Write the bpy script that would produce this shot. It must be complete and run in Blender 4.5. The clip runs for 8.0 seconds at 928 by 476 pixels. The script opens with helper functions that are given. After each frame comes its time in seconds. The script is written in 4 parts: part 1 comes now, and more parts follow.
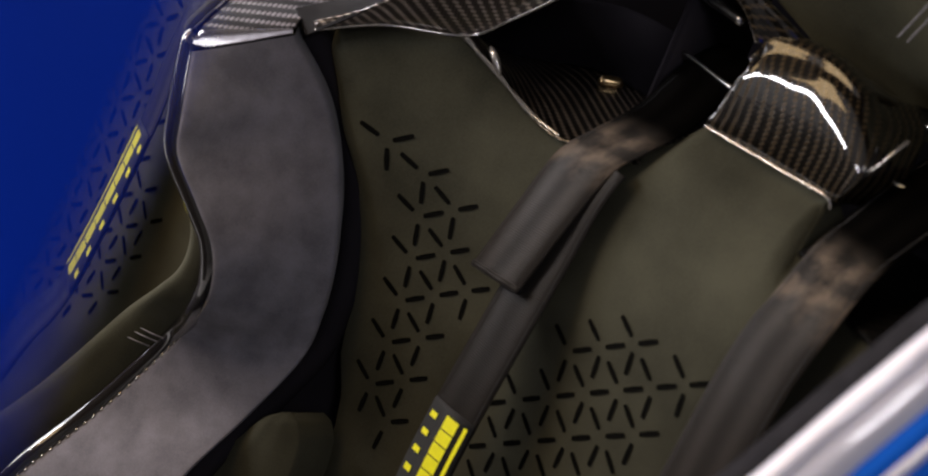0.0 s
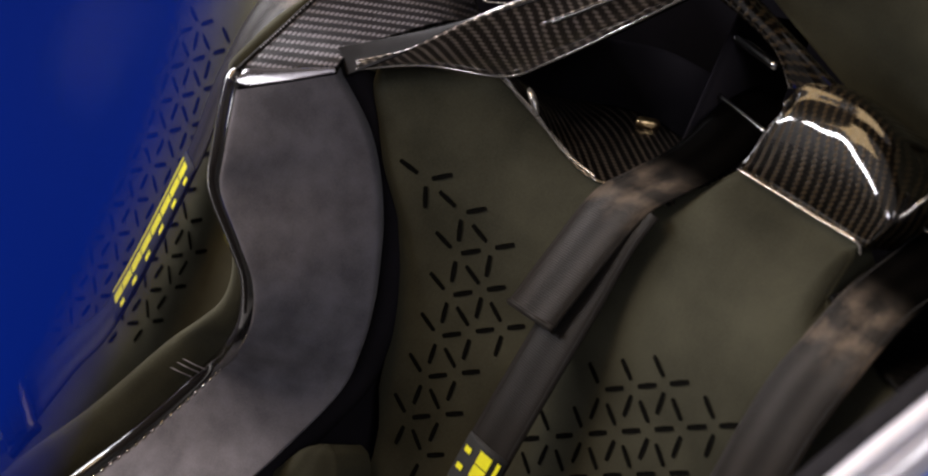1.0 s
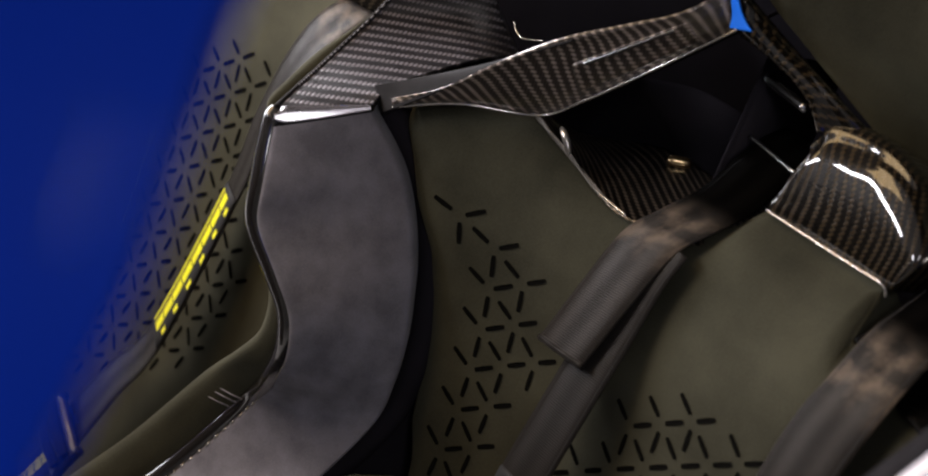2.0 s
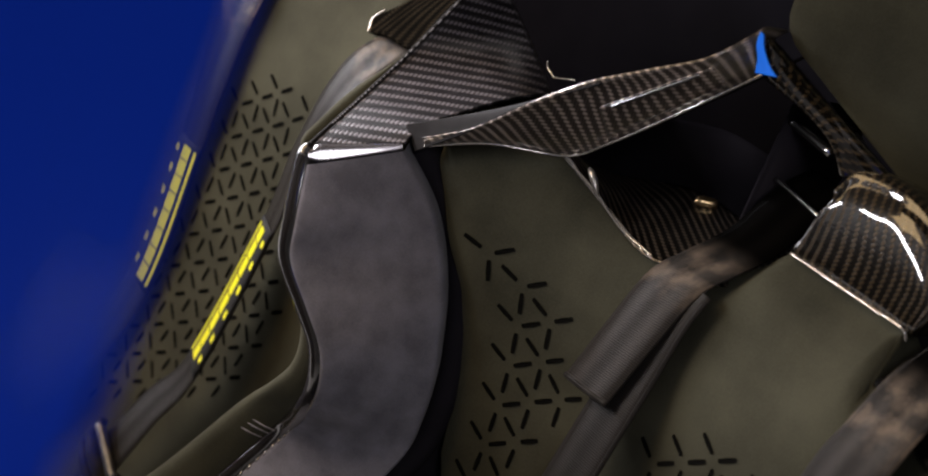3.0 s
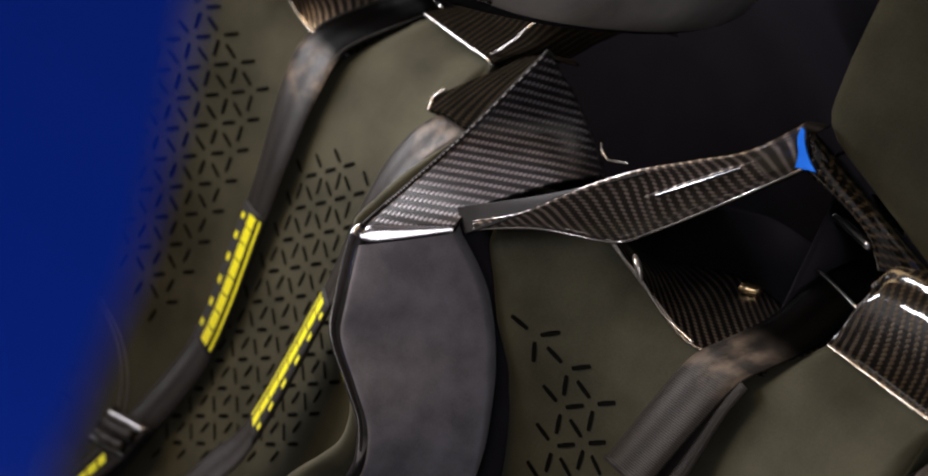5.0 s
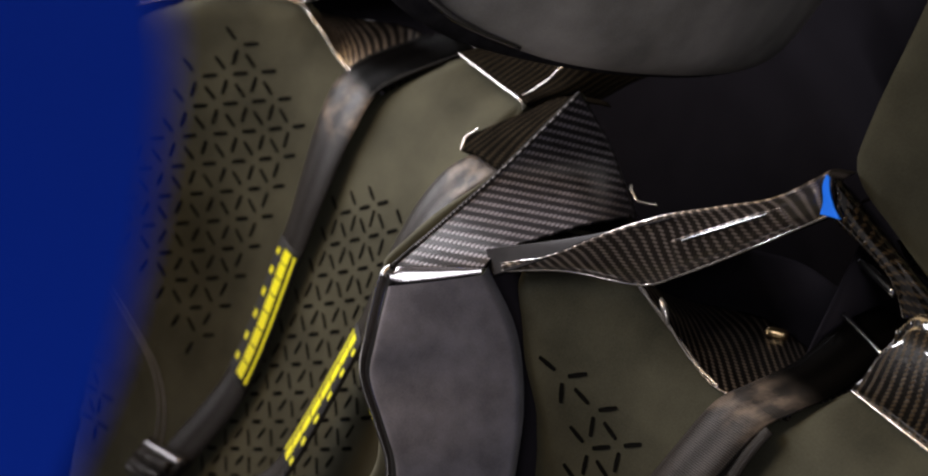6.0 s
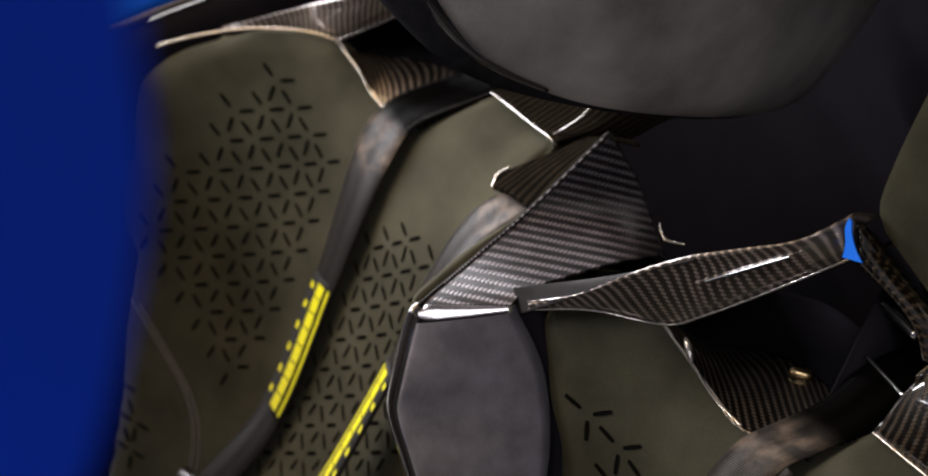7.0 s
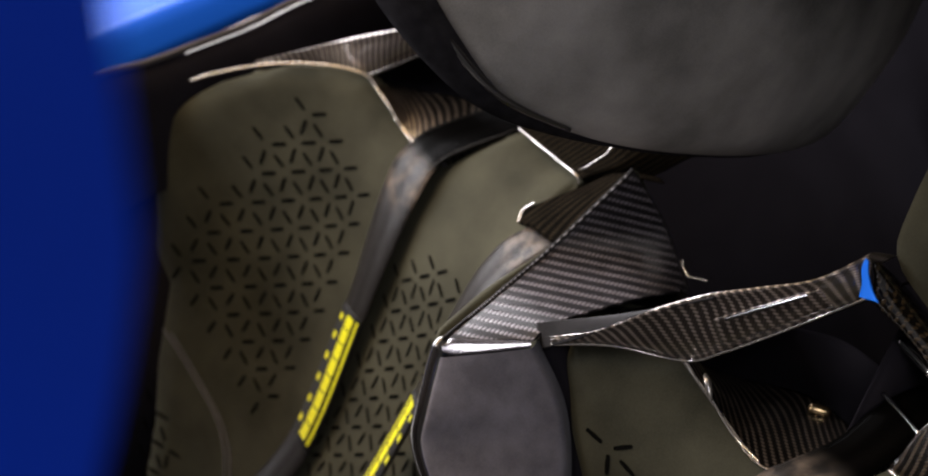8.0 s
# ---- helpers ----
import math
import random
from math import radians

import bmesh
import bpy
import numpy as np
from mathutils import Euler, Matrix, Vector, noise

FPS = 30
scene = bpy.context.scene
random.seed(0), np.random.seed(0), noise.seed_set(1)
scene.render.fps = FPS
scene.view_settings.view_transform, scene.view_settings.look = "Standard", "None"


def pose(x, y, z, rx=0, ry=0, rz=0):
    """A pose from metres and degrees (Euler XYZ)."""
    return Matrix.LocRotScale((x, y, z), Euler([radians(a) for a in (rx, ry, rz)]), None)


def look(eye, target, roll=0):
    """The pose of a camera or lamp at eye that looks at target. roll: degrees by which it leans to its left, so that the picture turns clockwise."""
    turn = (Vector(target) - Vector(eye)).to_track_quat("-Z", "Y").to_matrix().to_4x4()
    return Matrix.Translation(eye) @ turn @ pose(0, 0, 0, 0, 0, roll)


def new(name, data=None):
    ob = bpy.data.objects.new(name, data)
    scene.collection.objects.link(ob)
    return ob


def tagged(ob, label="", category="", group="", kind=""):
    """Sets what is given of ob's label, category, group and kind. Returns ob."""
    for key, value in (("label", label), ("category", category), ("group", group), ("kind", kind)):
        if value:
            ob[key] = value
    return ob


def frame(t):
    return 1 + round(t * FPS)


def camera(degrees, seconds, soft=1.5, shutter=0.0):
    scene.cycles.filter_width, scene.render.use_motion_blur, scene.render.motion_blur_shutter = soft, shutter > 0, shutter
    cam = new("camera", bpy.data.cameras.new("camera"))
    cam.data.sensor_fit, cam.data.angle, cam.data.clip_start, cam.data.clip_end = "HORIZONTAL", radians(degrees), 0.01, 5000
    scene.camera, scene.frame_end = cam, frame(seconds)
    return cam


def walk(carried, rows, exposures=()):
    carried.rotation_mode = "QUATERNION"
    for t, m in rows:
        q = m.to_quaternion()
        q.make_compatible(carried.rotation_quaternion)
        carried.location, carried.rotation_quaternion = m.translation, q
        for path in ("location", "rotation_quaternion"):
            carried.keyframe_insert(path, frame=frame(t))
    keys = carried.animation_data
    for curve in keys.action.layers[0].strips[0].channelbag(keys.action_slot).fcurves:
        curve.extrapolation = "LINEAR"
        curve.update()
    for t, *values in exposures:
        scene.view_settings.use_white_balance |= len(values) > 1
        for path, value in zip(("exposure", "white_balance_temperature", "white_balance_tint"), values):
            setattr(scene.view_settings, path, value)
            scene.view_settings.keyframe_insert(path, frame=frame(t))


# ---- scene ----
cam = camera(26.080, 8.0, 2.0)
PATH = [
    (0, pose(0.7332, -0.7048, 1.5597, 49.732, 3.259, 50.347)),
    (0.5, pose(0.7409, -0.7002, 1.5737, 50.000, 3.528, 51.200)),
    (1, pose(0.7488, -0.6959, 1.5870, 50.257, 3.767, 52.044)),
    (1.5, pose(0.7568, -0.6909, 1.6007, 50.484, 4.052, 52.813)),
    (3, pose(0.7847, -0.6720, 1.6422, 51.290, 4.855, 55.184)),
    (3.5, pose(0.7933, -0.6645, 1.6552, 51.580, 5.074, 55.911)),
    (4, pose(0.8010, -0.6564, 1.6656, 51.967, 5.279, 56.640)),
    (4.5, pose(0.8091, -0.6463, 1.6760, 52.323, 5.485, 57.431)),
    (6, pose(0.8269, -0.6202, 1.7110, 53.311, 6.244, 59.597)),
    (6.5, pose(0.8355, -0.6146, 1.7213, 53.728, 6.471, 60.277)),
    (7, pose(0.8452, -0.6089, 1.7317, 54.150, 6.674, 60.990)),
    (7.5, pose(0.8568, -0.6046, 1.7427, 54.583, 6.849, 61.669)),
    (8, pose(0.8685, -0.6011, 1.7546, 54.961, 7.030, 62.227)),
]
walk(cam, PATH, exposures=[(0, 0.56), (8, 0.78)])
cam.data.dof.use_dof = True
cam.data.dof.focus_distance = 1.6
cam.data.dof.aperture_fstop = 5.2

# ---- light ----
world = bpy.data.worlds.new("garage_air")
scene.world = world
world.use_nodes = True
world.node_tree.nodes["Background"].inputs[0].default_value = (0.55, 0.6, 0.7, 1)
world.node_tree.nodes["Background"].inputs[1].default_value = 0.08

# frame of the seats: x across the car, y into the backrest, z up along it
REC = Matrix.Translation((0, 0, 0.6)) @ Matrix.Rotation(radians(-32), 4, "X")


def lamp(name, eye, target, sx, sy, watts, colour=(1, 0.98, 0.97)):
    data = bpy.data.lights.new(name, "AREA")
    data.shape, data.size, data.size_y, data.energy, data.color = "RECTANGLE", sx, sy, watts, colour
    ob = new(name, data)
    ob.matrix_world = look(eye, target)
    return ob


WARM = (0.97, 0.95, 1.0)
lamp("strip_light_front", (-2.35, -1.55, 2.7), (-0.4, -0.05, 0.6), 3.4, 0.13, 78, WARM)
# Unseen light added where the wing's nose mirrors it.
lamp("added_near_light", (1.75, -0.8, 2.6), (-0.1, -0.1, 0.7), 0.32, 0.8, 6.5, WARM)
lamp("open_shutter_light", (-3.0, -0.5, 1.45), (-0.4, -0.1, 0.8), 3.4, 1.2, 108, WARM)
# Added warm source, there to give the saddle its tan reflection.
lamp("added_warm_light", (-1.5, -0.5, 3.0), (-0.4, 0.0, 0.7), 2.0, 1.4, 22, (1, 0.68, 0.33))


# ---- materials ----
def material(name):
    m = bpy.data.materials.new(name)
    m.use_nodes = True
    return m, m.node_tree.nodes, m.node_tree.links, m.node_tree.nodes["Principled BSDF"]


def ramp(nodes, stops):
    r = nodes.new("ShaderNodeValToRGB")
    while len(r.color_ramp.elements) < len(stops):
        r.color_ramp.elements.new(0.5)
    for e, (p, c) in zip(r.color_ramp.elements, stops):
        e.position, e.color = p, (*c, 1)
    return r


def suede(name, dark, light, scale=14.0, nap=0.35, sheen=0.1):
    m, n, l, b = material(name)
    co = n.new("ShaderNodeTexCoord")
    big = n.new("ShaderNodeTexNoise")
    big.inputs["Scale"].default_value, big.inputs["Detail"].default_value = scale, 5
    fine = n.new("ShaderNodeTexNoise")
    fine.inputs["Scale"].default_value, fine.inputs["Detail"].default_value = 700, 3
    mix = n.new("ShaderNodeMath")
    mix.operation = "MULTIPLY_ADD"
    mix.inputs[1].default_value = nap
    l.new(co.outputs["Object"], big.inputs["Vector"])
    l.new(co.outputs["Object"], fine.inputs["Vector"])
    l.new(fine.outputs["Fac"], mix.inputs[0])
    l.new(big.outputs["Fac"], mix.inputs[2])
    r = ramp(n, [(0.3 + nap / 2, dark), (0.7 + nap / 2, light)])
    l.new(mix.outputs[0], r.inputs[0])
    l.new(r.outputs[0], b.inputs["Base Color"])
    b.inputs["Roughness"].default_value = 0.95
    b.inputs["Specular IOR Level"].default_value = 0.15
    b.inputs["Sheen Weight"].default_value = sheen
    b.inputs["Sheen Tint"].default_value = (*[min(1, 12 * c) for c in light], 1)
    b.inputs["Sheen Roughness"].default_value = 0.6
    bump = n.new("ShaderNodeBump")
    bump.inputs["Strength"].default_value, bump.inputs["Distance"].default_value = 0.25, 0.0006
    l.new(fine.outputs["Fac"], bump.inputs["Height"])
    l.new(bump.outputs[0], b.inputs["Normal"])
    return m


def carbon(name, tow=0.0026, coat=1.0, lo=(0.006, 0.006, 0.007), hi=(0.22, 0.185, 0.145), rough=0.28, metal=0.75):
    """2 x 2 twill under clear lacquer; the UV map is in metres."""
    m, n, l, b = material(name)
    uv = n.new("ShaderNodeUVMap")
    sep = n.new("ShaderNodeSeparateXYZ")
    l.new(uv.outputs[0], sep.inputs[0])

    def math(op, a, c=None, d=None):
        k = n.new("ShaderNodeMath")
        k.operation = op
        for i, v in enumerate((a, c, d)):
            if v is None:
                continue
            if isinstance(v, (int, float)):
                k.inputs[i].default_value = v
            else:
                l.new(v, k.inputs[i])
        return k.outputs[0]

    u, v = math("DIVIDE", sep.outputs[0], tow), math("DIVIDE", sep.outputs[1], tow)
    fu = math("SUBTRACT", math("FRACT", u), 0.5)
    fv = math("SUBTRACT", math("FRACT", v), 0.5)
    round_u = math("SUBTRACT", 1.0, math("MULTIPLY", math("MULTIPLY", fu, fu), 3.2))
    round_v = math("SUBTRACT", 1.0, math("MULTIPLY", math("MULTIPLY", fv, fv), 3.2))

    def floats(a, b, shift):
        """Where a tow along a lies on top, over two tows across, and its arch there."""
        m = math("FLOORED_MODULO", math("ADD", math("ADD", a, math("FLOOR", b)), shift), 4.0)
        s = math("SUBTRACT", m, 1.0)
        return math("LESS_THAN", m, 2.0), math("SUBTRACT", 1.0, math("MULTIPLY", math("MULTIPLY", s, s), 0.85))

    over, arch = floats(u, v, 0.0)
    warp = math("MULTIPLY", over, math("MULTIPLY", arch, round_v))
    weft = math("MULTIPLY", math("SUBTRACT", 1.0, over), math("MULTIPLY", round_u, 0.14))
    height = math("ADD", warp, weft)
    noise_t = n.new("ShaderNodeTexNoise")
    noise_t.inputs["Scale"].default_value = 60
    co = n.new("ShaderNodeTexCoord")
    l.new(co.outputs["Object"], noise_t.inputs["Vector"])
    lit = math("MULTIPLY", height, math("ADD", noise_t.outputs["Fac"], 0.5))
    r = ramp(n, [(0.08, lo), (0.95, hi)])
    l.new(lit, r.inputs[0])
    l.new(r.outputs[0], b.inputs["Base Color"])
    b.inputs["Roughness"].default_value = rough
    b.inputs["Metallic"].default_value = metal
    b.inputs["Coat Weight"].default_value = coat
    b.inputs["Coat Roughness"].default_value = 0.03
    b.inputs["Coat IOR"].default_value = 1.7
    bump = n.new("ShaderNodeBump")
    bump.inputs["Strength"].default_value, bump.inputs["Distance"].default_value = 0.5, 0.0006
    l.new(height, bump.inputs["Height"])
    l.new(bump.outputs[0], b.inputs["Normal"])
    return m


def webbing(name, dark=(0.013, 0.0115, 0.0105), light=(0.026, 0.0225, 0.02), worn=(0.2, 0.15, 0.11), band=0.0, shine=0.3, start=0.1):
    """Woven strap; the UV map runs in metres along (u) and across (v)."""
    m, n, l, b = material(name)
    uv = n.new("ShaderNodeUVMap")
    wave = n.new("ShaderNodeTexWave")
    wave.bands_direction = "X"
    wave.inputs["Scale"].default_value = 165
    wave.inputs["Distortion"].default_value = 1.2
    wave.inputs["Detail"].default_value = 1
    ribs = n.new("ShaderNodeTexWave")
    ribs.bands_direction = "Y"
    ribs.inputs["Scale"].default_value = 14
    ribs.inputs["Distortion"].default_value = 0.4
    l.new(uv.outputs[0], wave.inputs["Vector"])
    l.new(uv.outputs[0], ribs.inputs["Vector"])
    add = n.new("ShaderNodeMath")
    add.operation = "MULTIPLY_ADD"
    add.inputs[1].default_value = 0.25
    weave = n.new("ShaderNodeMath")
    weave.operation = "MULTIPLY"
    weave.inputs[1].default_value = 0.6
    l.new(wave.outputs["Fac"], weave.inputs[0])
    l.new(ribs.outputs["Fac"], add.inputs[0])
    l.new(weave.outputs[0], add.inputs[2])
    r = ramp(n, [(0.15, dark), (1.0, [1.25 * c for c in light])])
    l.new(add.outputs[0], r.inputs[0])
    stain = n.new("ShaderNodeTexNoise")
    stain.inputs["Scale"].default_value = 55
    stain.inputs["Detail"].default_value = 6
    l.new(uv.outputs[0], stain.inputs["Vector"])
    sep = n.new("ShaderNodeSeparateXYZ")
    l.new(uv.outputs[0], sep.inputs[0])
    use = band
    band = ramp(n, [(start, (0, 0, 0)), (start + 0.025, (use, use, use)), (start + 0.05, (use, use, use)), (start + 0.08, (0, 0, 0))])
    l.new(sep.outputs[0], band.inputs[0])
    cut = n.new("ShaderNodeMath")
    cut.operation = "MULTIPLY"
    blot = ramp(n, [(0.42, (0, 0, 0)), (0.7, (0.7, 0.7, 0.7))])
    l.new(stain.outputs["Fac"], blot.inputs[0])
    l.new(band.outputs[0], cut.inputs[0])
    l.new(blot.outputs[0], cut.inputs[1])
    mix = n.new("ShaderNodeMixRGB")
    mix.inputs[2].default_value = (*worn, 1)
    l.new(cut.outputs[0], mix.inputs[0])
    l.new(r.outputs[0], mix.inputs[1])
    # Shade inside the pocket, painted: colour and gloss drop before the bend.
    pocket_shade = ramp(n, [(start, (1 - 0.93 * use,) * 3), (start + 0.028, (1, 1, 1))])
    l.new(sep.outputs[0], pocket_shade.inputs[0])
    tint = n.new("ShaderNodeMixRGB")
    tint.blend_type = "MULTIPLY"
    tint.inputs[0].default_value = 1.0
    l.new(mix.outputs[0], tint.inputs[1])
    l.new(pocket_shade.outputs[0], tint.inputs[2])
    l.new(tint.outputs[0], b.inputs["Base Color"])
    b.inputs["Roughness"].default_value = 0.36
    b.inputs["IOR"].default_value = 1.4
    gloss = n.new("ShaderNodeMath")
    gloss.operation = "MULTIPLY"
    gloss.inputs[1].default_value = shine * 1.7
    streak = n.new("ShaderNodeMath")
    streak.operation = "MULTIPLY"
    l.new(pocket_shade.outputs[0], streak.inputs[0])
    l.new(add.outputs[0], streak.inputs[1])
    l.new(streak.outputs[0], gloss.inputs[0])
    l.new(gloss.outputs[0], b.inputs["Specular IOR Level"])
    fuzz = n.new("ShaderNodeMath")
    fuzz.operation = "MULTIPLY"
    fuzz.inputs[1].default_value = 0.03
    l.new(pocket_shade.outputs[0], fuzz.inputs[0])
    l.new(fuzz.outputs[0], b.inputs["Sheen Weight"])
    bump = n.new("ShaderNodeBump")
    bump.inputs["Strength"].default_value, bump.inputs["Distance"].default_value = 0.3, 0.0005
    l.new(wave.outputs["Fac"], bump.inputs["Height"])
    l.new(bump.outputs[0], b.inputs["Normal"])
    b.inputs["Anisotropic"].default_value = 0.5
    return m


def plain(name, colour, rough=0.5, metal=0.0, coat=0.0, vary=0.25, scale=40, bumpy=0.1):
    m, n, l, b = material(name)
    co = n.new("ShaderNodeTexCoord")
    t = n.new("ShaderNodeTexNoise")
    t.inputs["Scale"].default_value, t.inputs["Detail"].default_value = scale, 4
    l.new(co.outputs["Object"], t.inputs["Vector"])
    r = ramp(n, [(0.3, [c * (1 - vary) for c in colour]), (0.7, [min(1, c * (1 + vary)) for c in colour])])
    l.new(t.outputs["Fac"], r.inputs[0])
    l.new(r.outputs[0], b.inputs["Base Color"])
    b.inputs["Roughness"].default_value, b.inputs["Metallic"].default_value, b.inputs["Coat Weight"].default_value = rough, metal, coat
    b.inputs["Coat Roughness"].default_value = 0.04
    b.inputs["Coat IOR"].default_value = 1.7
    if bumpy:
        k = n.new("ShaderNodeBump")
        k.inputs["Strength"].default_value, k.inputs["Distance"].default_value = bumpy, 0.001
        l.new(t.outputs["Fac"], k.inputs["Height"])
        l.new(k.outputs[0], b.inputs["Normal"])
    return m


OLIVE = suede("olive_suede", (0.0268, 0.0257, 0.0172), (0.0608, 0.0582, 0.0388))
GREY = suede("grey_suede", (0.134, 0.128, 0.15), (0.228, 0.219, 0.254), 40.0)
POD = suede("grey_leather", (0.075, 0.073, 0.067), (0.42, 0.4, 0.375), 8.0, 0.12, 0.04)
POD.node_tree.nodes["Principled BSDF"].inputs["Roughness"].default_value = 0.6
TWILL = carbon("carbon_twill", tow=0.0031, lo=(0.062, 0.05, 0.042), hi=(0.66, 0.54, 0.46), metal=0.55)
TWILL_WING = carbon("carbon_twill_satin", tow=0.0027, coat=0.03, lo=(0.012, 0.0108, 0.012), hi=(0.215, 0.194, 0.211), rough=0.32, metal=0.12)
# Near-black copy of the lip twill: right pockets' shade put into colour.
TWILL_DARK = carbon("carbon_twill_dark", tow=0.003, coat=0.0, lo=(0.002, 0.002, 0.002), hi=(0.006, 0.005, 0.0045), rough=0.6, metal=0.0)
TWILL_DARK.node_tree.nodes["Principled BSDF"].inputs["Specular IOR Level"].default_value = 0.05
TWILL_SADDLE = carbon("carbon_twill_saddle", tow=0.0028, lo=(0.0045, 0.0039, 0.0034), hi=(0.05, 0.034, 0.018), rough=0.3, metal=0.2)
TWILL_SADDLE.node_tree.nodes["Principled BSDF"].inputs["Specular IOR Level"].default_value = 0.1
# Darker copy of the saddle twill, with the passenger side's shade in it.
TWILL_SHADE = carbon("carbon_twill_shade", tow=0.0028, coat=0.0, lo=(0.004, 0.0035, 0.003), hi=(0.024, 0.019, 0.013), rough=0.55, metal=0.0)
TWILL_DULL = carbon("carbon_twill_bare", coat=0.05, rough=0.55, hi=(0.03, 0.027, 0.024), metal=0.2)
TWILL_DULL.node_tree.nodes["Principled BSDF"].inputs["Specular IOR Level"].default_value = 0.1
TWILL_LIP = carbon("carbon_twill_lip", tow=0.0026, coat=0.5, lo=(0.007, 0.006, 0.0058), hi=(0.24, 0.19, 0.15))
GLOSS = plain("black_lacquer", (0.02, 0.018, 0.018), 0.2, 0, 1.0, 0.2, 30, 0.0)
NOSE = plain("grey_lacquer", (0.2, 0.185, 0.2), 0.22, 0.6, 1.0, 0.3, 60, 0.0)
# Pale metallic base: the specular line along carbon edges is put into colour.
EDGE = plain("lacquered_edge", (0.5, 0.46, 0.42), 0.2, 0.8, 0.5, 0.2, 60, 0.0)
MATT = plain("black_rubber", (0.02, 0.019, 0.021), 0.8, 0, 0, 0.3, 80)
STEP = plain("satin_black_plastic", (0.02, 0.0185, 0.0195), 0.65, 0, 0, 0.2, 60)
STEP.node_tree.nodes["Principled BSDF"].inputs["Specular IOR Level"].default_value = 0.12
# Near-black base, set to the darkness of shaded gaps and hollows.
VOID = plain("void_black", (0.02, 0.0178, 0.0215), 0.9, 0, 0, 0.08, 30)
# Unlit depth under the beam, in pockets and behind the seats, as a colour.
DEEP = plain("deep_shade_black", (0.0058, 0.0052, 0.0064), 0.95, 0, 0, 0.1, 30)
STEEL = plain("worn_dark_steel", (0.22, 0.21, 0.21), 0.38, 1.0, 0, 0.3, 90, 0.1)
METAL = plain("bright_steel", (0.6, 0.6, 0.6), 0.2, 1.0, 0, 0.1, 60, 0.0)
BRASS = plain("brass", (0.62, 0.45, 0.24), 0.28, 1.0, 0, 0.1, 60, 0.0)
WEB = webbing("strap_webbing", shine=0.14)
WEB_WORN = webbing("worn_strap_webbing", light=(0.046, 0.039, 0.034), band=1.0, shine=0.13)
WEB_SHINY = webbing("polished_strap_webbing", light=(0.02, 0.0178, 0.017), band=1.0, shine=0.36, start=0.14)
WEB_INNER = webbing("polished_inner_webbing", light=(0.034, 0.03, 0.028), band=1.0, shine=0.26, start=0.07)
YELLOW = plain("yellow_print", (0.96, 0.92, 0.012), 0.5, 0, 0, 0.05, 200, 0.1)
LABEL = plain("black_label_fabric", (0.014, 0.014, 0.015), 0.75, 0, 0, 0.2, 300, 0.2)
SLOT = plain("perforation_black", (0.006, 0.0058, 0.0052), 0.9, 0, 0, 0.2, 200)
BELT_THREAD = plain("black_thread", (0.022, 0.02, 0.019), 0.8, 0, 0, 0.2, 300)
THREAD = plain("grey_thread", (0.17, 0.16, 0.17), 0.7, 0, 0, 0.2, 300)
BLUE = plain("deep_blue_paint", (0.0045, 0.0315, 0.375), 0.5, 0.0, 0.0, 0.04, 3, 0.0)
BLUE.node_tree.nodes["Principled BSDF"].inputs["Specular IOR Level"].default_value = 0.03
BLUE.node_tree.nodes["Principled BSDF"].inputs["Coat Weight"].default_value = 0.012
SKY_BLUE = plain("bright_blue_paint", (0.012, 0.17, 0.88), 0.5, 0, 0.0, 0.04, 3, 0.0)
SKY_BLUE.node_tree.nodes["Principled BSDF"].inputs["Specular IOR Level"].default_value = 0.08
# Bright blue dimmed in colour to offset the strong light on the far sill.
FAR_BLUE = plain("far_blue_dimmed", (0.0052, 0.078, 0.47), 0.5, 0, 0.0, 0.04, 3, 0.0)
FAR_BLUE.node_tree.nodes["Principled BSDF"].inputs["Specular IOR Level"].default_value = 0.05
LILAC = plain("pearl_white_paint", (0.84, 0.81, 0.92), 0.3, 0, 1.0, 0.03, 5, 0.0)
BROWN = plain("grey_brown_rubber", (0.06, 0.052, 0.054), 0.6, 0, 0.0, 0.2, 20, 0.0)
CONCRETE = plain("garage_concrete", (0.32, 0.31, 0.3), 0.7, 0, 0, 0.2, 3)
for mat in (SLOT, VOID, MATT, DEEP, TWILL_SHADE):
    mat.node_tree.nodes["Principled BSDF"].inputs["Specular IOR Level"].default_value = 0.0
WALLPAINT = plain("garage_pale_paint", (0.24, 0.235, 0.23), 0.8, 0, 0, 0.1, 2)


# ---- building helpers ----
def V(*a):
    return Vector(a)


def catmull(p, t):
    """Point on a Catmull-Rom curve through p, t from 0 to 1."""
    k = len(p) - 1
    s = min(max(t, 0.0), 1.0) * k
    i = min(int(s), k - 1)
    f = s - i
    a, b, c, d = p[max(i - 1, 0)], p[i], p[i + 1], p[min(i + 2, k)]
    return 0.5 * (2 * b + (c - a) * f + (2 * a - 5 * b + 4 * c - d) * f * f + (3 * b - a - 3 * c + d) * f ** 3)


